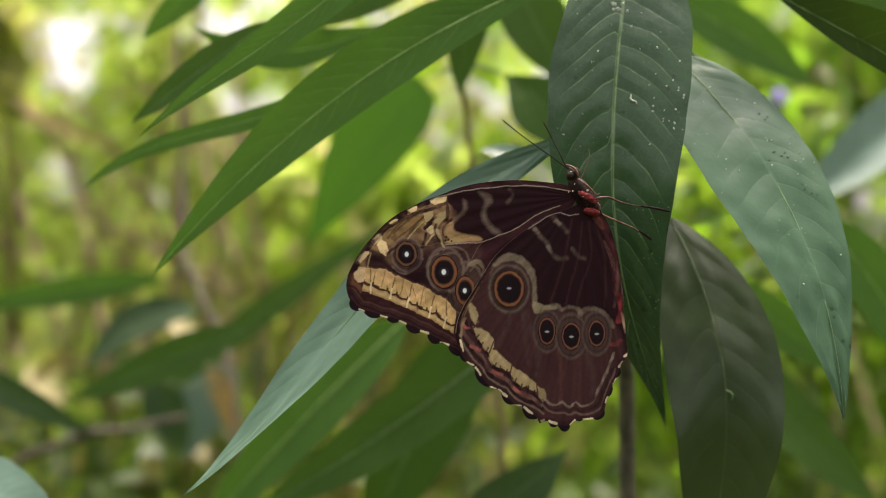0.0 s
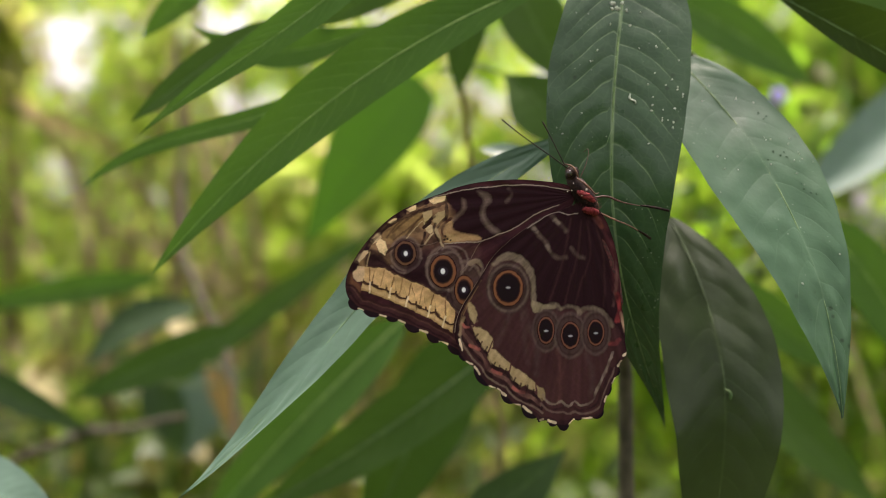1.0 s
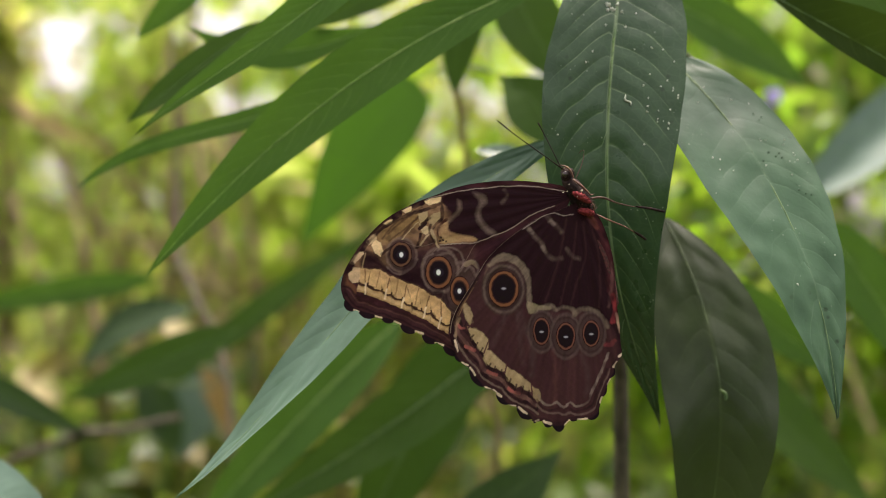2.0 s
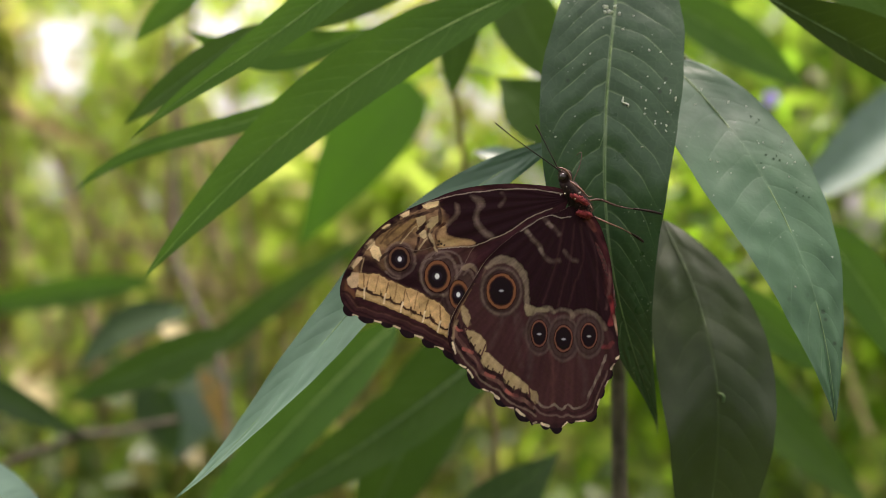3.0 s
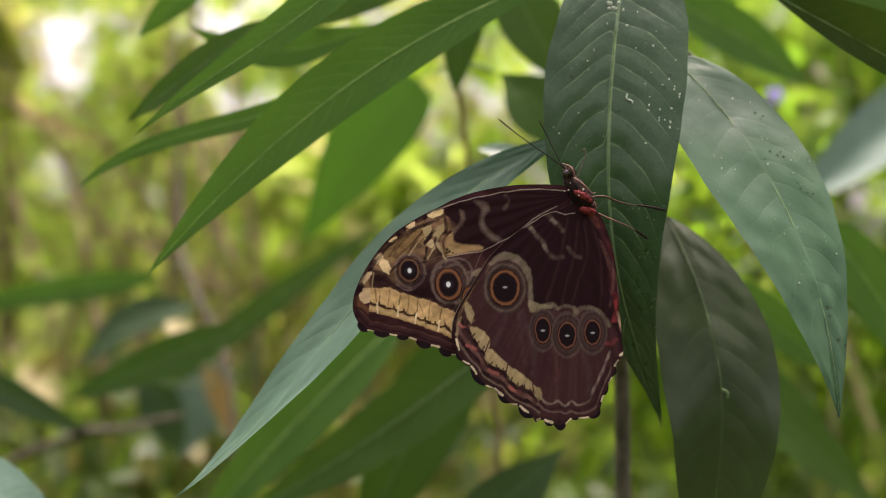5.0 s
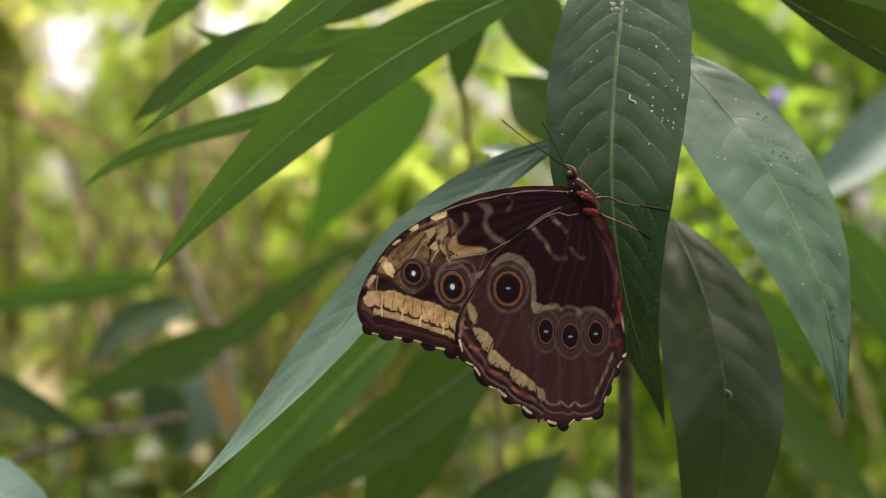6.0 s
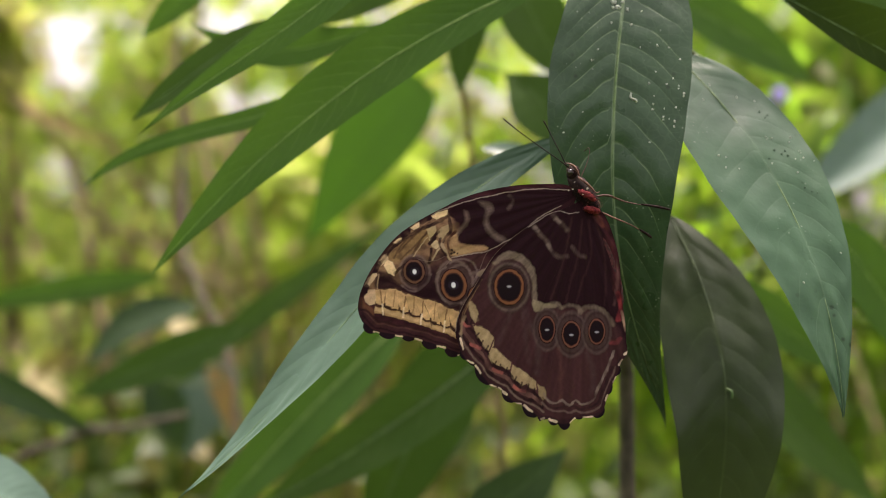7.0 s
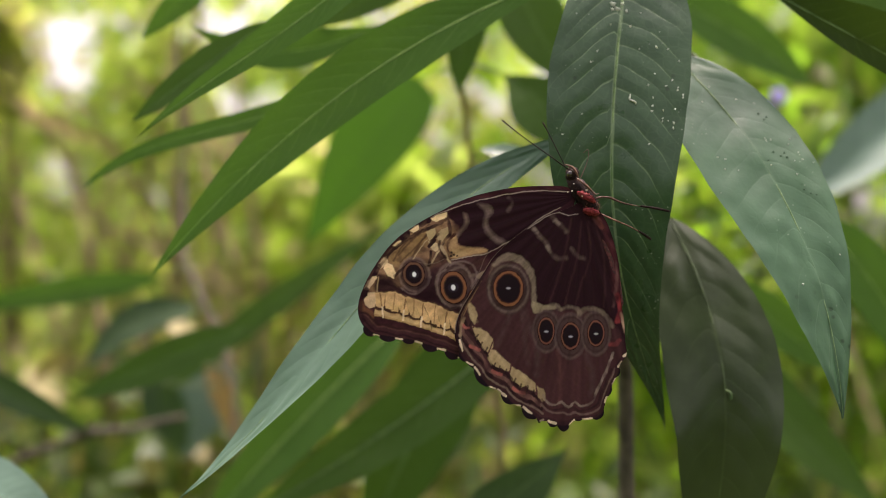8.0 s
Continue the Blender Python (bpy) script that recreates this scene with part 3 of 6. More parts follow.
    L((0.1233, 0.2000, 1.2856), (0.1745, 0.2000, 1.2466), 0.01950, LEAF_MID, (0.2, -0.9, 0.06), bow=0.02, curve=0.02, fold=0.15, petiole=(0.0646, 0.1100, 1.2679))
    L((0.0249, 0.2000, 1.3765), (0.0481, 0.1900, 1.3428), 0.0282, LEAF_DIM, (0.2, -1, -0.15), bow=0.02, curve=-0.148, fold=0.15, rib=0.0, petiole=(0.0068, 0.2000, 1.3807), rise=1.6, fall=1.31, hook=-0.004)
    L((0.0034, 0.1300, 1.4132), (-0.0473, 0.1300, 1.3830), 0.01479, LEAF_DIM, (-0.1, -1, -0.1), bow=0.02, fold=0.15, rib=0.0, petiole=(0.0371, 0.0450, 1.3946))
    L((0.1365, 0.1300, 1.4185), (0.1808, 0.1300, 1.3784), 0.02007, LEAF_DIM, (0.1, -1, -0.1), bow=0.02, fold=0.15, rib=0.0, petiole=(0.0517, 0.0300, 1.3875))
    # the crown goes on above
    for base, tip in (((0.0480, 0.0500, 1.4342), (-0.0277, 0.0900, 1.4139)), ((0.0493, 0.0600, 1.4557), (-0.0174, 0.1200, 1.4448)), ((0.0594, 0.0800, 1.4450), (0.0078, 0.1400, 1.4211)), ((0.0552, 0.0400, 1.4425), (0.1572, 0.0800, 1.4130)),
                      ((0.0568, 0.0500, 1.4551), (0.1413, 0.1000, 1.4383)), ((0.0590, 0.0900, 1.4428), (0.1342, 0.1600, 1.4286))):
        L(base, tip, 0.02, LEAF_SHADE, (0.05, -0.5, 0.85), bow=0.03, fold=0.15, petiole=(0.0479, 0.0210, 1.4351))
    L((0.0155, 0.1800, 1.4245), (0.0066, 0.1800, 1.3647), 0.01876, LEAF_DIM, (0.1, -1, 0.2), bow=0.02, curve=0.02, fold=0.15, rib=0.0, petiole=(0.0039, 0.2000, 1.4367))
    L((0.0283, 0.2000, 1.4221), (0.0551, 0.2000, 1.3709), 0.02925, LEAF_DIM, (0.1, -1, 0.2), bow=0.02, curve=0.02, fold=0.15, rib=0.0, petiole=(0.0039, 0.2000, 1.4367))
    L((0.1294, 0.3000, 1.2655), (0.2252, 0.3000, 1.1668), 0.03192, LEAF_DIM, (0.1, -1, 0.3), bow=0.02, curve=0.02, fold=0.15, rib=0.0, petiole=(0.0646, 0.1100, 1.2679))
    for ob in shrub.children:
        ob.matrix_parent_inverse = inv
    return shrub


build_shrub()


# ---- butterfly ----
BODY_AT = (0.0358, 0.0000, 1.3146)
CHOC, DUSK, UMBER, CREAM = (0.0165, 0.0033, 0.0064), (0.07, 0.0188, 0.025), (0.1, 0.042, 0.042), (0.9, 0.65, 0.37)
GREYTAN, BLACK, WHITE, OLIVE = (0.24, 0.17, 0.14), (0.0085, 0.0034, 0.0058), (0.85, 0.86, 0.92), (0.32, 0.24, 0.155)
GLINT = (0.42, 0.4, 0.46)
LILAC = (0.2, 0.14, 0.125)
FIELD = (0.061, 0.0222, 0.0245)


def line_distance(p, pts):
    d = np.full(len(p), 1e9)
    pts = np.array(pts, float)
    for a, b in zip(pts[:-1], pts[1:]):
        ab = b - a
        t = np.clip(((p - a) @ ab) / max(ab @ ab, 1e-9), 0, 1)
        d = np.minimum(d, np.linalg.norm(p - a - t[:, None] * ab, axis=1))
    return d


def lay(col, mask, c):
    col += (np.array(c) - col) * np.clip(mask, 0, 1)[:, None]


def nearby(p, pts, reach):
    q = np.array(pts, float)
    return np.flatnonzero(((p > q.min(0) - reach) & (p < q.max(0) + reach)).all(1))


def stroke(col, p, pts, w, c, amount=1.0, soft=0.28, n=24):
    line = spline(pts, n) if len(pts) > 2 else pts
    k = nearby(p, line, w + soft + 0.5)
    q, part_of = p[k], col[k]
    if w > 0.55:
        w = w * (1 + 0.6 * grain(q, 0.9, 77) + 0.3 * grain(q, 3.0, 79))
        amount = amount * np.clip(0.85 + 0.9 * grain(q, 1.3, 78), 0.2, 1.25)
    soft *= 0.6 if soft <= 1.0 else 0.85
    lay(part_of, np.clip((w / 2 - line_distance(q, line)) / soft + 0.5, 0, 1) * amount, c)
    col[k] = part_of


def fill(col, p, poly, c, amount=1.0, soft=0.35, smooth=True):
    line = spline(poly, 48, True) if smooth else np.array(poly, float)
    k = nearby(p, line, soft + 0.5)
    q, part_of = p[k], col[k]
    ins = np.zeros(len(q), bool)
    for a, b in zip(line, np.roll(line, -1, 0)):
        if a[1] != b[1]:
            ins ^= ((a[1] > q[:, 1]) != (b[1] > q[:, 1])) & (q[:, 0] < (b[0] - a[0]) * (q[:, 1] - a[1]) / (b[1] - a[1]) + a[0])
    d = line_distance(q, np.vstack([line, line[:1]]))
    soft *= 0.6 if soft <= 1.0 else 0.85
    d = np.where(ins, d, -d) + 0.16 * grain(q, 2.4, 41) * (soft < 1.2)
    lay(part_of, np.clip(d / soft + 0.5, 0, 1) * amount, c)
    col[k] = part_of


def oval(col, p, at, rx, rz, c, amount=1.0, soft=0.28):
    q = np.hypot((p[:, 0] - at[0]) / rx, (p[:, 1] - at[1]) / rz)
    soft *= 0.65
    lay(col, np.clip((1 - q) * min(rx, rz) / soft + 0.5, 0, 1) * amount, c)


def grain(p, scale, seed):
    """Soft uneven tone over the wing, from crossed waves."""
    rng = np.random.default_rng(seed)
    s = np.zeros(len(p))
    for _ in range(26):
        a, ph, f = rng.uniform(0, 6.3), rng.uniform(0, 6.3), scale * rng.uniform(0.5, 1.8)
        s += np.sin((p[:, 0] * math.cos(a) + p[:, 1] * math.sin(a)) * f + ph)
    return s / 14


def streaks(col, p, root, amount, seed):
    """Fine radial streaks and mottling of the scales."""
    d = p - np.array(root)
    ang, r = np.arctan2(d[:, 1], d[:, 0]), np.linalg.norm(d, axis=1)
    rng = np.random.default_rng(seed)
    t = np.zeros(len(p))
    for k in (37, 61, 83, 140, 190):
        t += np.sin(ang * k + rng.uniform(0, 6) + 0.7 * np.sin(r * rng.uniform(0.1, 0.3) + rng.uniform(0, 6)))
    t = t / 5 + 0.5 * grain(p, 2.2, seed + 1) + 0.45 * grain(p, 5.0, seed + 2) + 0.5 * grain(p, 11.0, seed + 3)
    col *= np.clip(1 + amount * t, 0.4, 1.7)[:, None]


def coloured(me, col):
    layer = me.color_attributes.new("pattern", "FLOAT_COLOR", "POINT")
    layer.data.foreach_set("color", np.hstack([col, np.ones((len(col), 1))]).ravel())


def wing_sheet(name, outline, centre, lobes, margin, paint, parent, depth, rings, spokes, label):
    """A wing as a fan of rings from its root; lobes: (from, to, height) bulges of the margin; margin: where it starts and ends."""
    fine = spline(outline, 4000, True)
    far = np.linalg.norm(fine - np.array(centre), axis=1)
    last = int(np.argmin(((fine - np.array(margin[1])) ** 2).sum(1)))
    weight = (0.15 + (far / far.max()) ** 1.4) * np.where(np.arange(4000) > last, 0.3, 1.0)
    run = np.concatenate([[0.0], np.cumsum(weight)])
    edge = fine[np.clip(np.searchsorted(run, np.arange(spokes) * run[-1] / spokes), 0, 3999)]
    tang = np.roll(edge, -1, 0) - np.roll(edge, 1, 0)
    out = np.stack([tang[:, 1], -tang[:, 0]], 1) / np.linalg.norm(tang, axis=1)[:, None]
    out *= np.sign(((edge - edge.mean(0)) * out).sum(1).mean())
    nearest = lambda q: int(np.argmin(((edge - np.array(q)) ** 2).sum(1)))
    lo, hi = nearest(margin[0]), nearest(margin[1])
    rim = edge[lo:hi + 1].copy()
    bulge = np.zeros(spokes)
    for a, b, high in lobes:
        i, j = nearest(a), nearest(b)
        turn = np.linspace(0, 1, j - i + 1)
        bulge[i:j + 1] = high * np.sin(math.pi * turn) ** 0.62
    edge = edge + out * bulge[:, None]
    rho = np.linspace(0, 1, rings) ** 0.7
    p = (np.array(centre)[None, None] + rho[:, None, None] * (edge - np.array(centre))[None]).reshape(-1, 2)
    col = paint(p, np.repeat(rho, spokes), np.tile(np.arange(spokes) < lo, rings), rim)
    relief = 0.13 * np.sin(np.arctan2(p[:, 1], p[:, 0]) * 40) * np.clip(np.linalg.norm(p, axis=1) / 30, 0, 1) + 0.0004 * (p ** 2).sum(1)
    verts = np.stack([p[:, 0], depth + relief, p[:, 1]], 1) * 0.001
    i, j = np.meshgrid(np.arange(rings - 1), np.arange(spokes), indexing="ij")
    k, kn = i * spokes + j, i * spokes + (j + 1) % spokes
    faces = np.stack([k, kn, kn + spokes, k + spokes], -1).reshape(-1, 4)
    me = mesh_of(name, verts, faces.tolist(), WING)
    coloured(me, col)
    return hung(name, me, parent, label)


def inset(p, rim):
    """How far each point lies inside the margin, and where along it; far points count as deep inside."""
    deep, along = np.full(len(p), 99.0), np.zeros(len(p))
    pts = rim[::4]
    lo, hi = pts.min(0) - 9, pts.max(0) + 9
    near = np.flatnonzero(((p > lo) & (p < hi)).all(1))
    q, best, signed, where, run = p[near], np.full(len(near), 99.0), np.full(len(near), 99.0), np.zeros(len(near)), 0.0
    for a, b in zip(pts[:-1], pts[1:]):
        ab = b - a
        t = np.clip(((q - a) @ ab) / max(ab @ ab, 1e-9), 0, 1)
        off = q - a - t[:, None] * ab
        e = np.linalg.norm(off, axis=1)
        less = e < best
        best[less] = e[less]
        signed[less] = (e * np.where(ab[0] * off[:, 1] - ab[1] * off[:, 0] >= 0, 1.0, -1.0))[less]
        where[less] = (run + t * np.linalg.norm(ab))[less]
        run += np.linalg.norm(ab)
    deep[near], along[near] = signed, where
    return deep, along


def strayed(p, seed):
    """The same places, each a hair off, so that no line of the pattern runs too clean."""
    off = [0.17 * grain(p, 2.2, seed + 60 + i) + 0.1 * grain(p, 6.5, seed + 70 + i) for i in (0, 1)]
    return p + np.stack(off, 1)


FORE_OUT = [(-0.03, 0.11), (-1.99, 2.53), (-5.31, 3.36), (-9.83, 3.89), (-14.35, 4.24), (-18.88, 4.19), (-23.40, 3.82), (-27.93, 3.15), (-32.46, 1.94), (-35.48, 0.74), (-40.02, -0.92), (-43.50, -2.43), (-47.59, -4.54), (-51.07, -7.11), (-54.11, -10.13), (-57.15, -13.77), (-59.43, -17.25), (-60.96, -20.29), (-61.72, -23.32), (-61.57, -25.60), (-60.82, -27.57), (-59.45, -29.24), (-57.78, -30.45), (-54.89, -31.35), (-51.85, -32.41), (-49.57, -32.86), (-47.15, -33.77), (-44.27, -34.97), (-41.09, -36.48), (-38.06, -37.99), (-35.18, -39.66), (-32.45, -41.17), (-30.18, -42.68), (-24.89, -44.49), (-16.59, -32.36), (-8.31, -20.26), (-1.53, -3.66)]
FORE_LOBES = [((-60.82, -27.87), (-57.93, -30.30), 1.30), ((-57.02, -30.75), (-52.61, -32.26), 1.23), ((-50.94, -32.56), (-47.60, -33.46), 0.98), ((-45.78, -34.07), (-41.54, -36.18), 1.49), ((-39.87, -36.94), (-36.24, -39.20), 1.49), ((-34.27, -39.96), (-30.64, -42.53), 1.30)]
HIND_OUT = [(2.24, -0.92), (-1.06, -2.72), (-4.82, -4.22), (-8.28, -5.43), (-13.09, -8.43), (-18.35, -12.49), (-22.55, -16.71), (-25.41, -21.38), (-27.97, -25.45), (-30.53, -29.67), (-32.03, -33.30), (-32.48, -37.07), (-31.58, -40.40), (-29.76, -44.02), (-27.05, -46.14), (-24.93, -48.86), (-23.27, -50.98), (-20.86, -51.88), (-18.74, -53.55), (-16.62, -55.67), (-14.06, -56.58), (-11.79, -58.25), (-9.67, -60.07), (-7.40, -60.22), (-4.68, -61.28), (-1.96, -61.13), (-0.16, -59.91), (4.37, -59.61), (6.78, -58.24), (7.97, -54.60), (9.61, -50.50), (10.95, -47.78), (11.69, -44.90), (13.34, -42.34), (13.02, -38.56), (12.69, -33.28), (11.77, -27.24), (11.29, -18.96), (10.08, -12.95), (7.96, -6.93), (4.95, -2.72)]
HIND_LOBES = [((-31.58, -41.91), (-29.61, -44.33), 0.78), ((-27.50, -46.44), (-23.57, -50.98), 1.49), ((-20.25, -52.79), (-16.93, -55.67), 1.43), ((-14.51, -56.73), (-10.58, -59.46), 1.76), ((-10.12, -59.92), (-9.36, -60.22), 0.65), ((-7.55, -60.52), (-5.13, -61.28), 1.17), ((-4.83, -61.43), (-1.81, -61.28), 1.62), ((-0.15, -60.06), (1.51, -59.91), 0.39), ((4.68, -59.61), (7.38, -57.33), 0.65), ((8.12, -53.38), (9.31, -50.96), 0.52), ((10.65, -48.23), (11.40, -46.11), 0.52)]


def paint_fore(p, rr, costa, rim):
    p = strayed(p, 5)
    col = np.tile(np.array(DUSK), (len(p), 1))
    lay(col, 0.45 + 0.6 * grain(p, 0.5, 3), CHOC)
    dm, along = inset(p, rim)
    # tawny field towards the tip, with darker clouds
    fill(col, p, [(-34.73, -0.93), (-40.77, -1.82), (-46.83, -4.84), (-52.14, -8.92), (-56.69, -14.22), (-58.98, -18.77), (-55.18, -20.28), (-49.11, -18.76), (-42.29, -14.22), (-34.73, -13.01), (-32.46, -8.18)], (0.48, 0.285, 0.15), 0.55, 2.4)
    fill(col, p, [(-40.77, -3.94), (-45.31, -5.90), (-49.86, -8.47), (-52.44, -11.19), (-49.10, -12.71), (-45.32, -10.89), (-40.77, -7.42)], (0.3, 0.18, 0.075), 0.75, 2.0)
    fill(col, p, [(-55.17, -14.22), (-51.84, -16.04), (-49.11, -18.76), (-49.11, -20.28), (-55.48, -19.07), (-56.70, -17.55)], CHOC, 0.8, 1.2)
    fill(col, p, [(-39.26, -9.99), (-40.78, -13.01), (-41.84, -16.49), (-42.29, -21.79), (-38.51, -25.57), (-32.46, -30.10), (-27.92, -26.31), (-25.66, -18.75), (-26.42, -13.01), (-33.97, -13.01)], (0.075, 0.032, 0.03), 0.75, 2.0)
    fill(col, p, [(-54.87, -16.04), (-52.44, -15.74), (-50.62, -18.46), (-49.11, -21.19), (-44.26, -22.09), (-42.29, -18.76), (-40.32, -15.43), (-39.72, -18.76), (-39.42, -22.69), (-36.24, -26.62), (-32.46, -30.10), (-35.48, -27.84), (-40.78, -24.51), (-47.59, -22.09), (-54.42, -19.98), (-55.94, -18.77)], (0.032, 0.011, 0.014), 0.85, 1.0)
    fill(col, p, [(-56.69, -14.22), (-54.42, -15.13), (-52.44, -16.04), (-49.11, -17.55), (-49.71, -14.22), (-47.59, -12.41), (-43.35, -12.41), (-41.23, -14.22), (-40.62, -12.71), (-42.29, -11.20), (-45.77, -11.20), (-49.10, -12.41), (-51.23, -15.13), (-53.66, -14.83)], (0.05, 0.02, 0.02), 0.55, 1.2)
    lay(col, np.clip(0.9 * grain(p, 0.9, 31), 0, 0.4), CHOC)
    lay(col, np.clip(0.8 * grain(p, 2.0, 33), 0, 0.4), CHOC)
    for q in ([(-40.02, -2.73), (-43.80, -5.15), (-47.59, -7.56), (-50.62, -11.19)], [(-41.83, -3.94), (-45.77, -6.96), (-49.10, -9.98)], [(-40.77, -5.15), (-43.35, -7.57), (-46.38, -9.99), (-48.80, -11.80)], [(-37.75, -3.04), (-41.23, -5.75), (-43.95, -8.78), (-45.77, -11.20)], [(-47.59, -5.75), (-50.32, -8.17), (-52.44, -10.59)]):
        stroke(col, p, q, 0.5, (0.045, 0.017, 0.012), 0.6, 0.6)
    # dark cell with pale broken bars
    fill(col, p, [(-34.88, -0.47), (-27.93, 1.94), (-17.37, 2.68), (-2.29, 1.62), (-0.78, -0.64), (-10.28, -4.72), (-16.31, -8.64), (-21.44, -10.75), (-25.36, -11.81), (-30.20, -9.84), (-32.91, -8.93), (-33.07, -6.97), (-31.55, -4.86), (-33.67, -2.44)], CHOC, 0.98, 0.8)
    fill(col, p, [(-26.27, 1.03), (-24.61, 0.73), (-23.25, 0.27), (-22.65, -1.39), (-23.40, -2.29), (-24.16, -3.20), (-24.31, -5.16), (-23.71, -6.67), (-22.35, -8.03), (-20.08, -10.00), (-21.29, -10.45), (-23.40, -8.94), (-24.91, -7.13), (-25.52, -5.16), (-25.21, -3.35), (-24.61, -1.84), (-25.06, -0.48)], (0.22, 0.155, 0.13), 0.6, 1.3)
    fill(col, p, [(-30.35, -0.78), (-29.59, -1.53), (-29.44, -3.05), (-30.20, -4.55), (-32.01, -6.22), (-33.22, -7.27), (-33.37, -6.37), (-31.55, -5.01), (-30.50, -3.65), (-30.35, -2.14)], (0.23, 0.155, 0.12), 0.6, 1.2)
    stroke(col, p, [(-17.97, 1.63), (-17.22, 0.57), (-17.82, -0.64), (-18.58, -1.69)], 0.9, GREYTAN, 0.32, 1.0)
    # tawny patch below the cell and its dark bracket
    fill(col, p, [(-34.12, -6.52), (-32.91, -7.27), (-33.07, -9.08), (-30.50, -9.99), (-26.42, -10.75), (-25.36, -11.81), (-30.19, -12.41), (-34.42, -12.56), (-35.48, -11.20), (-35.03, -8.78)], (0.42, 0.255, 0.125), 0.85, 1.0)
    fill(col, p, [(-34.42, -10.29), (-32.01, -10.90), (-30.65, -11.81), (-33.97, -12.26), (-35.03, -11.35)], (0.52, 0.35, 0.18), 0.6, 0.9)
    stroke(col, p, [(-33.37, -6.06), (-34.88, -7.42), (-35.78, -8.78), (-35.78, -10.29), (-34.88, -11.50)], 0.75, (0.055, 0.018, 0.012), 0.95, 0.4)
    stroke(col, p, [(-34.27, -7.57), (-35.03, -8.78), (-35.03, -10.14), (-34.27, -11.20)], 0.32, (0.34, 0.2, 0.1), 0.8, 0.4)
    for q in ((-35.18, -11.80), (-34.42, -11.50), (-33.52, -11.96), (-34.88, -10.90)):
        oval(col, p, q, 0.28, 0.28, BLACK, 0.9, 0.3)
    # halos round the eyespots, ring in ring
    for c, rx, rz in (((-29.59, -24.65), 5.0, 7.4), ((-35.18, -19.66), 5.2, 6.3), ((-45.47, -15.58), 4.3, 4.8)):
        oval(col, p, c, rx, rz, (0.2, 0.135, 0.115), 0.62, 0.7)
        oval(col, p, c, rx * 0.86, rz * 0.87, (0.05, 0.022, 0.022), 0.9, 0.8)
        oval(col, p, c, rx * 0.78, rz * 0.79, (0.09, 0.052, 0.045), 0.45, 0.5)
    # lilac-grey arcs that link the halos
    for q, w in (([(-35.78, -14.37), (-33.97, -13.62), (-31.55, -13.77), (-29.74, -14.98), (-28.83, -16.94)], 0.55), ([(-28.83, -16.94), (-29.14, -18.76), (-30.19, -20.57)], 0.5), ([(-36.99, -15.28), (-38.81, -16.49), (-39.72, -19.06), (-39.57, -22.09), (-38.36, -24.51)], 0.5), ([(-36.09, -16.04), (-33.97, -15.13), (-32.01, -15.58), (-30.80, -16.94)], 0.6),
                 ([(-29.14, -18.76), (-27.63, -17.39), (-25.97, -17.55), (-25.06, -19.21), (-25.21, -20.87)], 0.75), ([(-28.53, -19.96), (-27.32, -18.75), (-26.12, -19.36)], 0.45), ([(-38.36, -24.81), (-36.24, -25.87), (-33.97, -25.11)], 0.45), ([(-33.97, -25.11), (-34.57, -27.08), (-35.18, -28.44)], 0.5), ([(-49.41, -18.76), (-47.59, -20.43), (-45.17, -20.58), (-42.74, -19.06), (-41.23, -16.79)], 0.5)):
        stroke(col, p, q, w, LILAC, 0.6, 0.6)
    fill(col, p, [(-28.99, -18.15), (-27.63, -17.09), (-25.97, -17.24), (-24.91, -19.06), (-25.51, -19.06), (-26.72, -18.15), (-28.23, -18.76)], (0.25, 0.18, 0.12), 0.75, 0.5)
    # dark field above the band
    fill(col, p, [(-55.48, -16.95), (-52.90, -17.55), (-50.32, -19.07), (-47.59, -20.88), (-43.81, -22.39), (-41.23, -23.00), (-38.51, -25.11), (-35.48, -26.93), (-33.21, -30.10), (-30.64, -31.16), (-32.46, -29.35), (-33.97, -25.56), (-37.75, -25.11), (-40.78, -21.03), (-43.05, -20.58), (-46.83, -21.18), (-49.11, -19.37), (-51.84, -17.55), (-54.42, -15.43)], CHOC, 0.8, 0.9)
    fill(col, p, [(-44.11, -17.55), (-41.23, -17.25), (-40.32, -22.09), (-41.84, -23.30), (-45.32, -22.09), (-45.77, -21.18)], CHOC, 0.6, 1.0)
    # cream band: a row of tall cells over a row of low ones
    tops = [(-56.55, -19.22), (-53.66, -19.52), (-51.23, -19.52), (-48.65, -21.34), (-46.53, -21.94), (-44.11, -23.30), (-41.08, -24.06), (-38.05, -26.17), (-35.03, -27.68), (-32.31, -30.86)]
    waist = [(-57.01, -22.71), (-54.58, -23.46), (-50.63, -25.13), (-48.20, -26.19), (-45.17, -27.54), (-42.60, -29.06), (-40.02, -30.42), (-37.45, -31.02), (-34.88, -33.44), (-32.61, -34.34)]
    feet = [(-57.47, -25.29), (-54.88, -26.19), (-50.78, -27.86), (-48.36, -28.76), (-45.93, -29.82), (-42.75, -31.33), (-39.72, -32.69), (-37.90, -33.75), (-35.63, -35.26), (-33.06, -36.77)]
    mix = lambda q, r, k: (q[0] + (r[0] - q[0]) * k, q[1] + (r[1] - q[1]) * k)
    for i in range(9):
        t0, t1, w0, w1, f0, f1 = tops[i], tops[i + 1], waist[i], waist[i + 1], feet[i], feet[i + 1]
        k = 0.86 + 0.14 * ((i * 7) % 3) / 2
        tm, wm, fm = mix(t0, t1, 0.5), mix(w0, w1, 0.5), mix(f0, f1, 0.5)
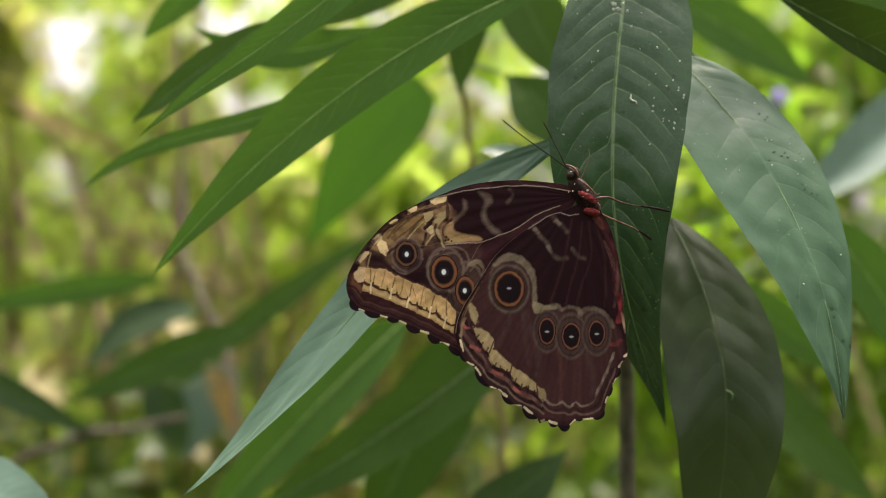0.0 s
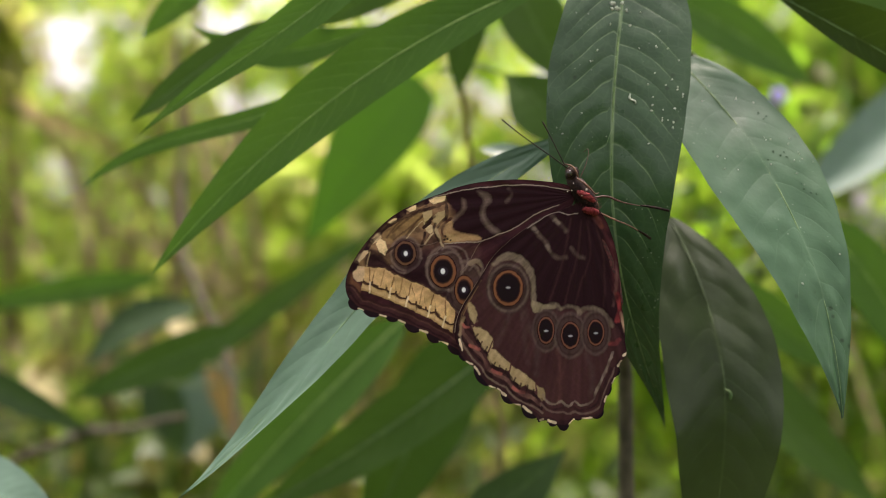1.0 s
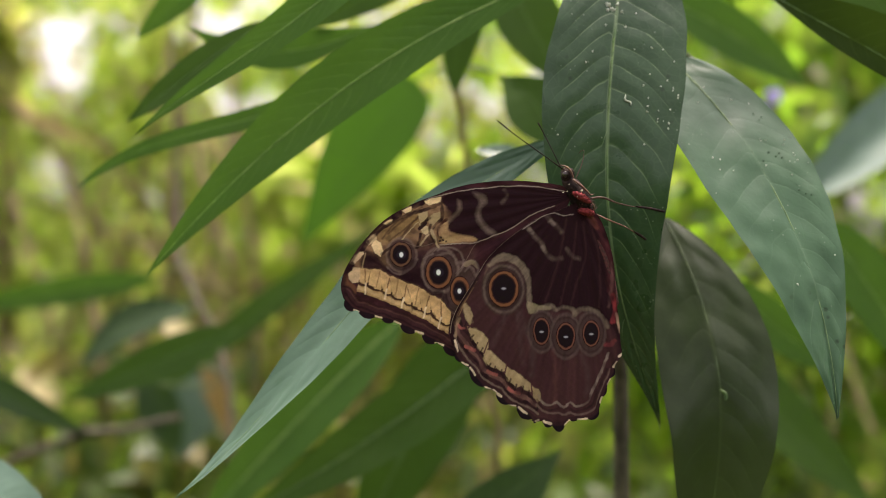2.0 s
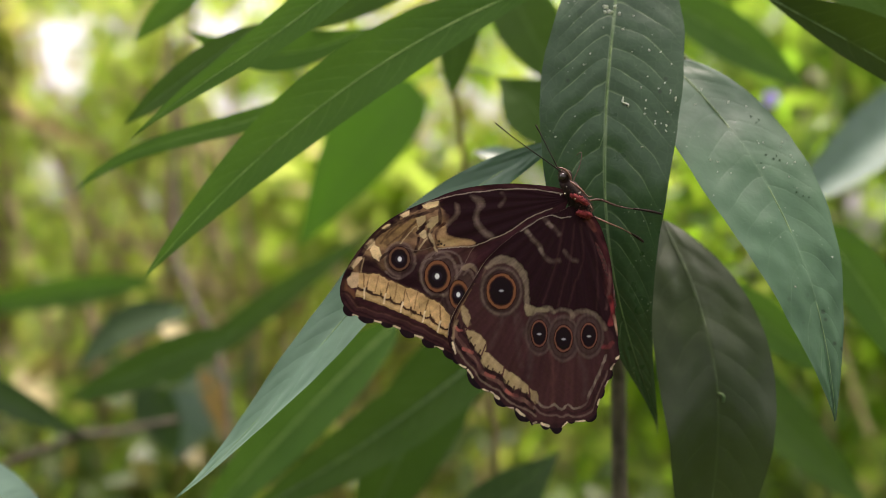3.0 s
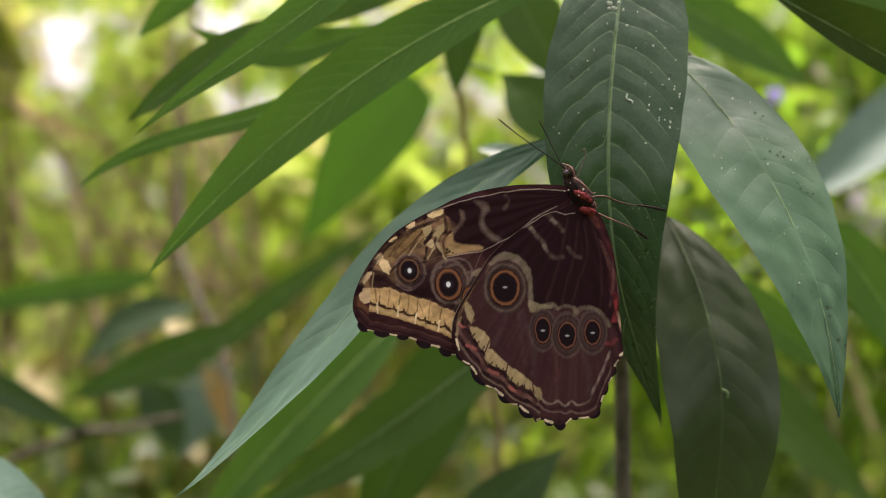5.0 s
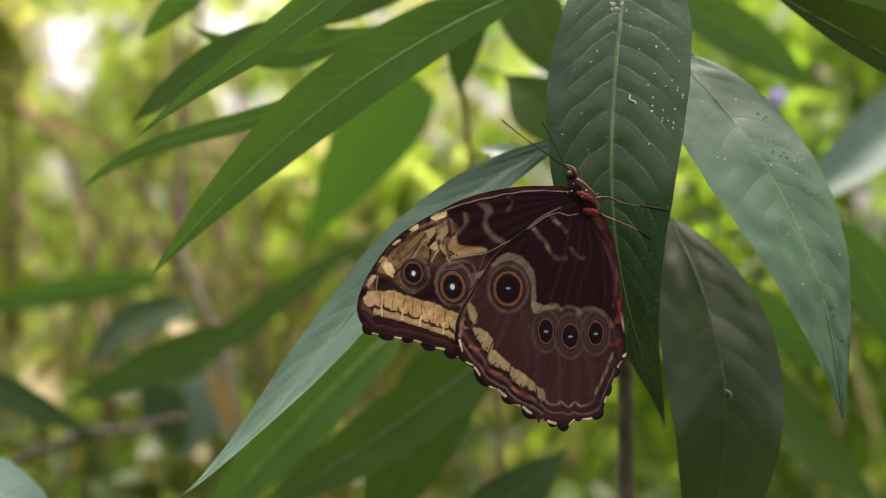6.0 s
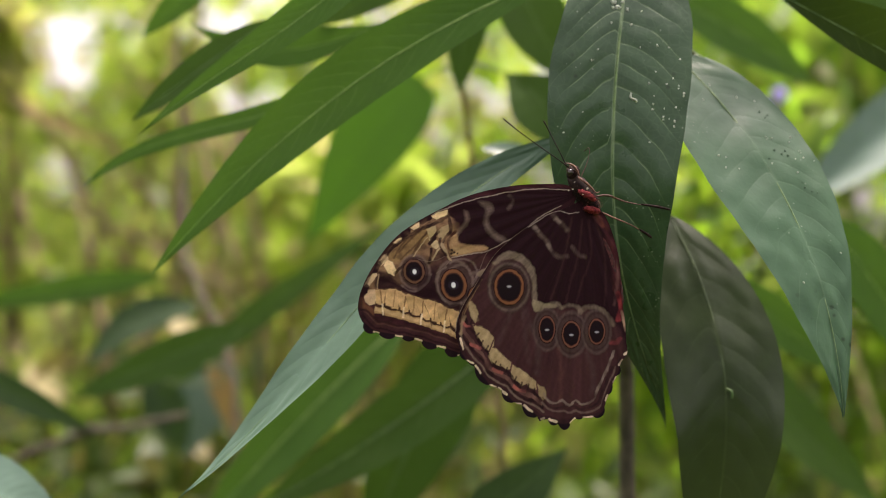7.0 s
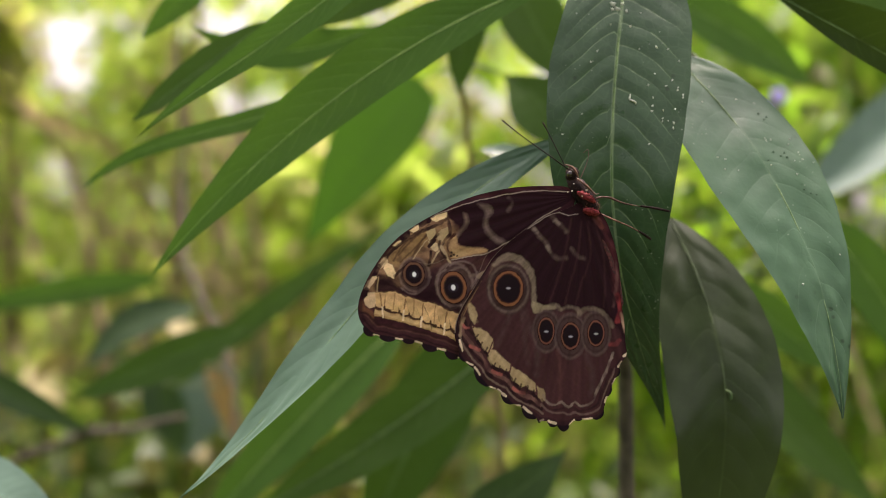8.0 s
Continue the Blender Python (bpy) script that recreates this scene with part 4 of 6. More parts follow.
        fill(col, p, [t0, mix(tm, wm, -0.05), t1, w1, mix(wm, tm, -0.08), w0], (0.74 * k, 0.465 * k, 0.225 * k), 1.0, 0.4, False)
        fill(col, p, [t0, t1, mix(t1, w1, 0.24), mix(tm, wm, 0.36), mix(t0, w0, 0.24)], (0.33, 0.19, 0.09), 0.5, 1.4, False)
        fill(col, p, [mix(w0, f0, 0.1), mix(wm, fm, 0.3), mix(w1, f1, 0.12), f1, mix(fm, wm, 0.06), f0], (0.5 * k, 0.3 * k, 0.14 * k), 1.0, 0.45, False)
        fill(col, p, [mix(w0, f0, 0.25), mix(wm, fm, 0.5), mix(w1, f1, 0.3), mix(w1, f1, 0.75), mix(wm, fm, 0.8), mix(w0, f0, 0.75)], (0.66, 0.46, 0.24), 0.6, 0.5, False)
        stroke(col, p, [mix(w0, t0, 0.08), mix(w0, f0, 0.1), mix(mix(w0, w1, 0.45), mix(f0, f1, 0.45), 0.26), mix(w1, f1, 0.06)], 0.5, (0.05, 0.02, 0.012), 0.95, 0.35)
        stroke(col, p, [mix(w0, t0, -0.1), mix(w0, mix(w1, f1, 0.4), 0.35)], 0.9, (0.04, 0.015, 0.011), 0.8 if i % 2 else 0.35, 0.5)
    for a, b, c in (((-55.33, -19.37), (-55.18, -23.16), (-55.19, -25.89)), ((-48.65, -21.79), (-49.42, -24.82), (-50.02, -27.40)), ((-44.11, -23.61), (-44.87, -27.09), (-45.48, -29.67)), ((-38.05, -26.63), (-38.96, -29.66), (-39.57, -32.39)), ((-34.88, -28.14), (-34.88, -32.38), (-35.63, -35.11))):
        stroke(col, p, [a, b], 0.34, (0.2, 0.105, 0.05), 0.9, 0.35)
        stroke(col, p, [b, c], 0.5, (0.84, 0.66, 0.44), 0.85, 0.35)
    for a, b in (((-51.23, -19.98), (-52.30, -24.22)), ((-46.38, -22.40), (-47.14, -26.34)), ((-40.93, -24.51), (-41.84, -28.90))):
        stroke(col, p, [a, b], 0.3, (0.27, 0.15, 0.07), 0.75, 0.35)
    fill(col, p, [(-59.89, -20.29), (-58.83, -18.92), (-56.70, -19.07), (-56.55, -20.89), (-57.01, -23.01), (-58.53, -23.17), (-59.59, -22.26)], (0.66, 0.45, 0.28), 0.9, 0.5, False)
    stroke(col, p, [(-55.18, -15.13), (-55.63, -16.95), (-55.94, -18.92)], 0.32, (0.5, 0.34, 0.2), 0.7, 0.35)
    fill(col, p, [(-61.11, -21.80), (-60.20, -20.74), (-59.59, -22.56), (-57.92, -23.77), (-57.62, -25.74), (-58.84, -26.96), (-60.66, -25.90)], (0.17, 0.07, 0.035), 0.8, 1.0)
    # wavy lines below the band, and the dark rim
    ripple = 0.16 * np.sin(along * 1.15)
    lay(col, np.clip((3.1 + ripple - dm) / 0.3, 0, 1) * (dm > -3), (0.05, 0.016, 0.019))
    for at, wide, c, amount in ((3.0, 0.32, (0.03, 0.009, 0.009), 0.9), (2.45, 0.22, (0.13, 0.055, 0.042), 0.5), (1.15, 0.3, CHOC, 0.8)):
        lay(col, np.exp(-((dm - at - ripple) / wide) ** 2) * amount, c)
    lay(col, np.clip((0.55 - dm) / 0.3, 0, 1), (0.012, 0.004, 0.008))
    for a, b in (((-58.23, -30.30), (-57.02, -30.75)), ((-52.61, -31.96), (-50.94, -32.41)), ((-47.45, -33.46), (-45.78, -34.07)), ((-41.69, -36.03), (-39.72, -36.78)), ((-36.39, -39.20), (-34.27, -39.81))):
        stroke(col, p, [a, b], 0.52, (0.72, 0.56, 0.38), 0.92, 0.3)
    # pale marks near the tip, split by dark ones
    for q, c in (([(-39.72, -1.22), (-37.60, -0.47), (-35.03, -0.02), (-35.03, -1.53), (-36.69, -1.98), (-38.20, -2.28)], CREAM), ([(-45.47, -3.78), (-43.95, -2.73), (-42.44, -2.28), (-42.89, -3.79), (-44.41, -4.39)], CREAM), ([(-50.32, -7.11), (-49.10, -6.35), (-47.74, -5.90), (-48.04, -6.96), (-49.41, -7.71)], CREAM),
                 ([(-55.02, -11.95), (-53.81, -10.28), (-52.29, -9.68), (-51.99, -11.34), (-53.05, -12.40), (-54.26, -13.01)], (0.7, 0.49, 0.29)), ([(-53.50, -13.01), (-52.44, -11.50), (-51.08, -12.25), (-50.47, -14.52), (-51.08, -15.89), (-52.59, -15.13)], CREAM), ([(-59.43, -17.71), (-58.06, -15.74), (-55.93, -14.22), (-55.63, -15.28), (-57.00, -16.95), (-58.67, -18.62)], (0.68, 0.48, 0.3)),
                 ([(-41.08, -4.70), (-39.72, -4.09), (-38.51, -4.09), (-38.20, -5.30), (-39.26, -6.36), (-40.47, -7.12)], (0.5, 0.36, 0.2)), ([(-38.51, -5.76), (-36.99, -4.55), (-35.03, -3.95), (-34.88, -5.46), (-36.24, -6.97), (-37.45, -7.87), (-38.20, -6.82)], (0.46, 0.33, 0.185)), ([(-40.77, -7.27), (-39.41, -7.42), (-38.35, -8.02), (-38.05, -9.23), (-38.96, -10.29), (-40.02, -9.38)], (0.62, 0.46, 0.27)),
                 ([(-38.05, -8.78), (-37.15, -8.48), (-36.24, -10.90), (-35.18, -14.22), (-36.09, -13.32), (-36.99, -11.20)], (0.42, 0.3, 0.18))):
        fill(col, p, q, c, 0.95, 0.35, False)
    for q, w in (([(-40.93, -6.81), (-43.04, -8.78), (-45.32, -11.35)], 0.3), ([(-38.20, -10.14), (-39.26, -11.20), (-40.47, -13.01)], 0.55), ([(-36.69, -7.87), (-37.90, -9.38), (-39.11, -11.20)], 0.28)):
        stroke(col, p, q, w, (0.5, 0.36, 0.22), 0.75, 0.3)
    stroke(col, p, [(-34.42, -1.53), (-37.75, -3.04), (-41.23, -4.09), (-45.31, -5.60), (-49.10, -7.56), (-51.83, -9.38), (-54.41, -12.40)], 0.95, (0.022, 0.008, 0.008), 0.95, 0.5)
    for a, b in (((-40.02, -1.52), (-41.83, -2.43)), ((-45.92, -4.54), (-47.44, -5.45)), ((-50.92, -7.86), (-52.44, -9.53)), ((-54.87, -12.40), (-56.24, -14.22)), ((-58.83, -17.86), (-59.89, -19.38))):
        stroke(col, p, [a, b], 1.5, CHOC, 0.95, 0.5)
    for q in ([(-37.60, -7.57), (-38.05, -8.93), (-37.60, -10.29), (-36.69, -12.11)], [(-40.32, -9.99), (-40.62, -11.50), (-41.38, -13.62)], [(-34.73, -2.13), (-34.58, -3.95), (-34.73, -6.06)], [(-50.77, -15.43), (-49.41, -14.22), (-47.59, -13.31)], [(-38.96, -6.97), (-39.72, -7.87), (-40.77, -8.48)], [(-34.88, -6.36), (-36.09, -7.27), (-36.99, -8.48)], [(-37.90, -5.76), (-38.96, -6.36), (-40.02, -7.57)]):
        stroke(col, p, q, 0.75, (0.025, 0.009, 0.009), 0.9, 0.4)
    # costal edge and veins
    lay(col, np.clip((rr - 0.972) / 0.012, 0, 1) * costa * 0.7, CHOC)
    stroke(col, p, [(-1.84, 1.32), (-4.25, 1.77), (-6.81, 2.22), (-9.83, 2.68), (-14.35, 2.83), (-18.88, 2.68), (-23.40, 2.23), (-27.93, 1.79), (-32.46, 0.89), (-35.48, 0.28), (-38.96, -0.92)], 0.3, (0.3, 0.23, 0.2), 0.95, 0.22)
    stroke(col, p, [(-4.55, -2.45), (-10.28, -4.72), (-13.30, -6.68), (-16.31, -8.64), (-21.44, -10.75), (-25.36, -12.26), (-30.50, -12.56), (-35.03, -12.86)], 0.3, (0.3, 0.23, 0.19), 0.95, 0.22)
    for q in ([(-25.36, -12.26), (-26.72, -14.22), (-28.53, -17.55), (-30.95, -20.57)], [(-35.03, -12.86), (-37.30, -15.13), (-39.72, -16.64)], [(-36.99, -12.41), (-40.32, -13.31), (-44.26, -12.41)]):
        stroke(col, p, q, 0.2, GREYTAN, 0.5, 0.25)
    streaks(col, p, (-0.30, -0.45), 0.24, 5)
    return col


def paint_hind(p, rr, front, rim):
    p = strayed(p, 15)
    col = np.tile(np.array(CHOC), (len(p), 1))
    dm, along = inset(p, rim)
    # lighter outer field
    fill(col, p, [(-23.15, -18.97), (-20.60, -16.71), (-13.83, -18.96), (-10.81, -29.50), (4.25, -30.71), (10.29, -34.78), (12.58, -41.58), (9.61, -50.66), (7.09, -58.24), (-3.17, -60.52), (-10.73, -59.01), (-21.31, -51.43), (-28.86, -43.87), (-31.13, -37.07), (-29.47, -29.52)], FIELD, 0.97, 1.6)
    lay(col, (0.12 + 0.4 * grain(p, 0.35, 8)) * (p[:, 1] < -24), CHOC)
    # pale scribbles near the root
    for q, w in (([(-12.34, -7.68), (-11.43, -8.88), (-10.23, -10.39), (-8.43, -12.19), (-7.67, -13.85), (-6.32, -15.80), (-4.51, -16.86), (-2.86, -16.56)], 1.0), ([(-6.63, -5.13), (-5.57, -6.63), (-3.92, -8.13), (-2.71, -9.64)], 1.15), ([(-1.36, -14.00), (-0.60, -15.35), (0.60, -16.25), (1.96, -16.71)], 0.9)):
        stroke(col, p, q, w * 0.8, GREYTAN, 0.38, 1.15)
    for q, w in (([(-11.43, -8.88), (-10.68, -9.79)], 0.9), ([(-7.82, -13.55), (-7.07, -14.90)], 1.0), ([(-5.72, -6.48), (-4.82, -7.38)], 1.0)):
        stroke(col, p, q, w, (0.3, 0.23, 0.2), 0.4, 0.9)
    for q in ([(1.19, -6.93), (0.30, -15.95), (-1.79, -23.48), (-2.99, -28.75)], [(-1.51, -6.18), (-3.31, -15.95), (-5.55, -23.48), (-7.05, -28.00)], [(3.00, -6.93), (3.61, -15.95), (1.22, -23.48), (-0.28, -28.75)], [(4.50, -6.18), (6.92, -14.45), (7.54, -23.48), (7.25, -29.50)]):
        stroke(col, p, q, 0.45, UMBER, 0.25, 1.0)
    # olive crest over the large eyespot, running on as a band above the small ones
    fill(col, p, [(-22.55, -18.66), (-21.35, -16.86), (-19.55, -15.65), (-17.74, -15.20), (-15.34, -15.80), (-13.23, -17.31), (-11.73, -19.57), (-10.97, -22.27), (-10.66, -28.00), (-10.06, -29.96), (-11.11, -30.71), (-12.01, -28.00), (-12.17, -23.48), (-13.23, -20.77), (-15.03, -18.51), (-17.44, -17.31), (-19.85, -17.61), (-21.35, -18.97)], (0.25, 0.19, 0.14), 0.66, 0.9)
    fill(col, p, [(-11.86, -28.00), (-10.66, -28.45), (-8.10, -29.05), (-5.39, -29.50), (-5.69, -30.26), (-8.40, -30.41), (-10.05, -31.31), (-11.71, -30.71)], (0.3, 0.24, 0.155), 0.75, 0.7)
    stroke(col, p, [(-22.25, -18.36), (-23.00, -21.22), (-23.15, -24.24), (-22.55, -27.70), (-21.34, -29.81)], 0.7, OLIVE, 0.3, 0.9)
    for q in ([(-7.50, -29.65), (-5.69, -29.20), (-4.19, -30.26)], [(-4.19, -30.26), (-2.38, -29.65), (-0.27, -29.95), (0.93, -31.31)], [(0.93, -31.01), (2.74, -30.11), (4.85, -30.11), (6.96, -31.16), (8.47, -32.82), (9.38, -34.63)]):
        stroke(col, p, q, 1.1, (0.26, 0.2, 0.15), 0.5, 1.0)
    c = (-18.19, -24.69)
    for k, shade, a in ((1.3, (0.06, 0.032, 0.03), 0.8), (1.2, (0.15, 0.105, 0.09), 0.7), (1.07, (0.04, 0.018, 0.018), 0.9)):
        oval(col, p, c, 4.6 * k, 5.45 * k, shade, a, 0.75)
    for c, rx, rz in (((-8.09, -35.99), 3.0, 4.7), ((-1.61, -37.35), 3.5, 5.0), ((5.17, -36.59), 3.2, 4.9)):
        for k, shade, a in ((1.26, (0.125, 0.088, 0.08), 0.55), (1.08, (0.035, 0.015, 0.017), 0.9), (0.98, (0.085, 0.05, 0.046), 0.5)):
            oval(col, p, c, rx * k, rz * k, shade, a, 0.65)
    # rays over the outer field
    for q, w in (([(-13.82, -30.71), (-11.55, -37.05), (-10.33, -41.58), (-10.77, -47.63)], 1.2), ([(-17.58, -31.32), (-19.83, -37.05), (-21.33, -40.08)], 1.0), ([(-5.39, -30.26), (-4.78, -32.52), (-4.78, -34.78)], 0.7), ([(1.54, -31.91), (1.86, -37.04), (1.27, -41.57)], 0.7), ([(-14.57, -31.01), (-13.80, -38.56), (-13.03, -44.60)], 0.8), ([(2.78, -42.33), (4.31, -47.62), (4.04, -53.69)], 1.2)):
        stroke(col, p, q, w, (0.085, 0.05, 0.05), 0.55, 1.6)
    stroke(col, p, [(-4.91, -41.27), (-4.29, -46.11), (-4.42, -51.41), (-4.71, -55.51)], 0.9, (0.13, 0.05, 0.046), 0.6, 1.2)
    # cream blocks along the outer edge
    for q, k in (([(-29.17, -28.46), (-28.27, -28.46), (-27.06, -29.82), (-26.31, -31.93), (-27.06, -34.34), (-27.81, -33.59), (-28.72, -31.48)], 0.85), ([(-27.81, -34.80), (-25.85, -35.40), (-24.04, -36.15), (-22.08, -38.26), (-22.23, -40.38), (-23.43, -41.74), (-24.64, -41.29), (-25.40, -39.93), (-26.60, -38.88)], 1.0), ([(-23.13, -40.84), (-21.48, -41.29), (-19.82, -42.95), (-17.55, -44.91), (-17.70, -46.88), (-18.91, -46.73), (-20.11, -45.82), (-21.32, -46.28), (-22.83, -45.22), (-23.73, -43.10)], 1.0),
                 ([(-17.70, -45.21), (-15.59, -46.27), (-13.33, -47.93), (-10.76, -50.05), (-10.75, -52.17), (-12.11, -51.87), (-13.47, -50.81), (-14.83, -51.27), (-16.19, -49.91), (-17.54, -49.15), (-17.85, -47.18)], 0.92), ([(-10.76, -50.35), (-9.70, -51.26), (-8.64, -51.56), (-8.18, -53.23), (-8.18, -54.45), (-9.23, -54.90), (-10.29, -53.69)], 0.72)):
        fill(col, p, q, (0.44 * k, 0.315 * k, 0.175 * k), 0.92, 0.6, False)
    for q in ([(-29.02, -29.52), (-27.66, -31.93), (-27.06, -33.44)], [(-25.85, -35.85), (-24.04, -38.27), (-23.44, -40.38)], [(-21.63, -41.89), (-19.66, -44.31), (-18.91, -45.82)], [(-15.59, -46.88), (-13.32, -48.99), (-12.26, -50.96)]):
        stroke(col, p, q, 1.0, (0.55, 0.41, 0.24), 0.4, 1.2)
    for q in ([(-26.46, -34.04), (-27.66, -35.10)], [(-22.08, -38.26), (-23.43, -41.74)], [(-17.40, -44.91), (-18.00, -47.94)], [(-10.76, -50.05), (-10.45, -53.08)]):
        stroke(col, p, q, 0.36, DUSK, 0.9, 0.4)
    for a, b in (((-25.70, -40.39), (-25.10, -39.02)), ((-24.49, -41.90), (-23.74, -40.38)), ((-22.22, -45.83), (-21.62, -44.61)), ((-20.71, -46.58), (-20.42, -45.37)), ((-19.05, -47.49), (-18.61, -46.27)), ((-16.64, -50.06), (-16.19, -48.69)), ((-15.13, -51.72), (-14.68, -50.21)), ((-13.16, -52.18), (-12.87, -50.81)), ((-11.50, -53.08), (-11.36, -51.87)), ((-28.56, -34.80), (-28.11, -33.44)), ((-27.06, -37.97), (-26.30, -37.06))):
        stroke(col, p, [a, b], 0.42, (0.016, 0.005, 0.007), 0.8, 0.5)
    # below the blocks: dark teeth, reddish dashes and grey lines that run with the edge
    for q, w, c, a in (([(-30.22, -32.54), (-29.02, -35.25), (-27.36, -37.06), (-25.70, -40.08), (-23.89, -42.20), (-22.68, -45.37), (-20.11, -46.58), (-18.15, -47.79), (-16.94, -49.60), (-14.98, -51.27), (-11.81, -52.63), (-10.14, -54.90), (-8.93, -56.42)], 0.85, (0.016, 0.005, 0.007), 0.9),
                       ([(-31.13, -33.75), (-30.07, -36.77), (-28.56, -38.58), (-26.60, -41.45), (-24.79, -43.41), (-23.58, -46.13), (-21.32, -47.79), (-18.75, -49.00), (-17.24, -51.12), (-14.52, -53.09), (-11.80, -53.99), (-9.68, -56.12)], 0.95, (0.2, 0.1, 0.085), 0.7),
                       ([(-31.58, -34.80), (-30.52, -37.98), (-29.16, -39.94), (-27.05, -42.66), (-24.94, -44.77), (-23.73, -47.34), (-21.16, -49.16), (-18.75, -50.21), (-17.08, -52.48), (-14.52, -54.30), (-11.49, -55.36), (-9.23, -57.03)], 0.75, (0.018, 0.006, 0.008), 0.9),
                       ([(-31.28, -37.07), (-30.07, -40.09), (-27.65, -43.57), (-25.39, -45.83), (-23.88, -48.25), (-21.16, -50.22), (-18.75, -51.27), (-16.93, -53.55), (-14.36, -55.21), (-11.34, -56.42), (-8.92, -58.09)], 0.55, (0.22, 0.155, 0.125), 0.65),
                       ([(-8.79, -53.23), (-7.88, -54.90), (-6.67, -55.81), (-5.16, -55.66), (-3.95, -55.05), (-2.74, -56.11), (-1.68, -56.26), (-0.48, -54.90), (1.03, -56.11), (2.84, -55.81), (4.65, -54.60), (5.24, -52.47), (6.73, -49.29), (8.53, -45.36), (9.72, -41.88)], 0.62, (0.24, 0.18, 0.155), 0.75),
                       ([(-9.24, -54.30), (-8.02, -56.12), (-6.51, -57.03), (-4.70, -57.02), (-3.49, -56.57), (-2.28, -57.48), (-0.78, -56.57), (1.04, -57.48), (3.45, -56.87), (5.56, -55.66), (6.30, -53.69), (7.65, -50.35), (9.43, -46.11)], 0.6, (0.03, 0.011, 0.013), 0.9),
                       ([(-9.38, -55.51), (-7.72, -57.33), (-5.60, -57.94), (-3.49, -57.78), (-1.98, -58.39), (-0.47, -57.78), (1.65, -58.39), (4.36, -57.78), (6.47, -56.27), (7.21, -53.69), (8.70, -50.05), (10.34, -46.11)], 0.55, (0.19, 0.125, 0.11), 0.6)):
        stroke(col, p, q, w, c, a, 0.45, 40)
    for q in ([(-30.37, -34.35), (-29.62, -35.10), (-28.71, -35.25)], [(-28.41, -39.94), (-27.20, -40.54), (-26.00, -41.14)], [(-22.37, -46.73), (-21.32, -47.34), (-20.11, -47.64)], [(-16.94, -51.27), (-15.58, -52.18), (-14.07, -52.63)]):
        stroke(col, p, q, 0.8, (0.4, 0.11, 0.095), 0.85, 0.5)
    lay(col, np.clip((1.15 - dm) / 0.35, 0, 1) * (along > 3), (0.035, 0.012, 0.016))
    lay(col, np.clip((0.2 - dm) / 0.3, 0, 1) * (along > 3), (0.009, 0.004, 0.008))
    for a, b in (((-31.12, -38.58), (-30.37, -41.15)), ((-29.31, -44.48), (-27.65, -45.08)), ((-27.05, -45.68), (-25.84, -47.65)), ((-23.12, -50.98), (-21.61, -51.43)), ((-21.01, -51.73), (-18.89, -53.40)), ((-16.32, -55.82), (-14.96, -56.12)), ((-14.06, -56.43), (-11.94, -58.09)), ((-9.52, -60.07), (-8.76, -59.76)), ((-7.40, -60.07), (-5.59, -60.83)),
                 ((-1.66, -60.98), (-0.61, -60.06)), ((1.81, -59.61), (4.22, -59.46)), ((7.67, -55.05), (8.12, -53.69)), ((9.76, -50.20), (10.51, -48.84)), ((11.24, -45.51), (11.99, -44.30)), ((12.59, -42.79), (13.49, -42.03))):
        stroke(col, p, [a, b], 0.62, (0.8, 0.63, 0.47), 0.95, 0.3)
    # front edge
    lay(col, np.clip((rr - 0.99) / 0.004, 0, 1) * front * 0.9, (0.26, 0.19, 0.15))
    stroke(col, p, [(0.29, -4.83), (-2.12, -5.13), (-4.82, -4.52), (-7.08, -4.98), (-9.78, -6.63), (-13.09, -8.73)], 0.3, (0.28, 0.22, 0.2), 0.85, 0.22)
    for q in ([(-25.41, -22.73), (-27.97, -26.80), (-30.07, -30.73), (-31.28, -34.35)], [(-26.16, -24.24), (-28.42, -28.01), (-30.07, -31.93)]):
        stroke(col, p, q, 0.3, (0.3, 0.17, 0.09), 0.55, 0.4)
    stroke(col, p, [(-24.66, -20.77), (-26.91, -24.69), (-29.02, -28.31), (-30.52, -31.33), (-31.43, -34.05)], 0.7, (0.02, 0.007, 0.008), 0.8, 0.6)
    stroke(col, p, [(-30.07, -32.54), (-30.82, -34.80), (-30.97, -37.37)], 0.7, (0.42, 0.28, 0.17), 0.6, 0.7)
    # reddish inner edge
    stroke(col, p, [(4.20, -4.22), (6.91, -7.68), (9.02, -12.95), (10.24, -18.96), (10.56, -24.98)], 1.6, (0.09, 0.02, 0.024), 0.7, 1.8)
    stroke(col, p, [(3.00, -3.32), (5.10, -5.43), (6.61, -8.43)], 1.2, (0.2, 0.06, 0.045), 0.6, 0.9)
    stroke(col, p, [(10.54, -17.76), (10.70, -21.97), (10.26, -26.49), (9.82, -29.50)], 0.7, (0.16, 0.075, 0.07), 0.6, 0.9)
    stroke(col, p, [(10.86, -26.49), (11.48, -30.26), (10.89, -33.27)], 1.1, (0.3, 0.04, 0.045), 0.8, 0.9)
    stroke(col, p, [(9.25, -39.61), (10.46, -39.46), (11.36, -38.41)], 1.1, (0.22, 0.04, 0.045), 0.7, 1.0)
    stroke(col, p, [(11.93, -31.31), (12.55, -34.03), (12.86, -36.29)], 0.7, (0.55, 0.34, 0.24), 0.75, 0.6)
    streaks(col, p, (2.11, -3.47), 0.24, 15)
    return col


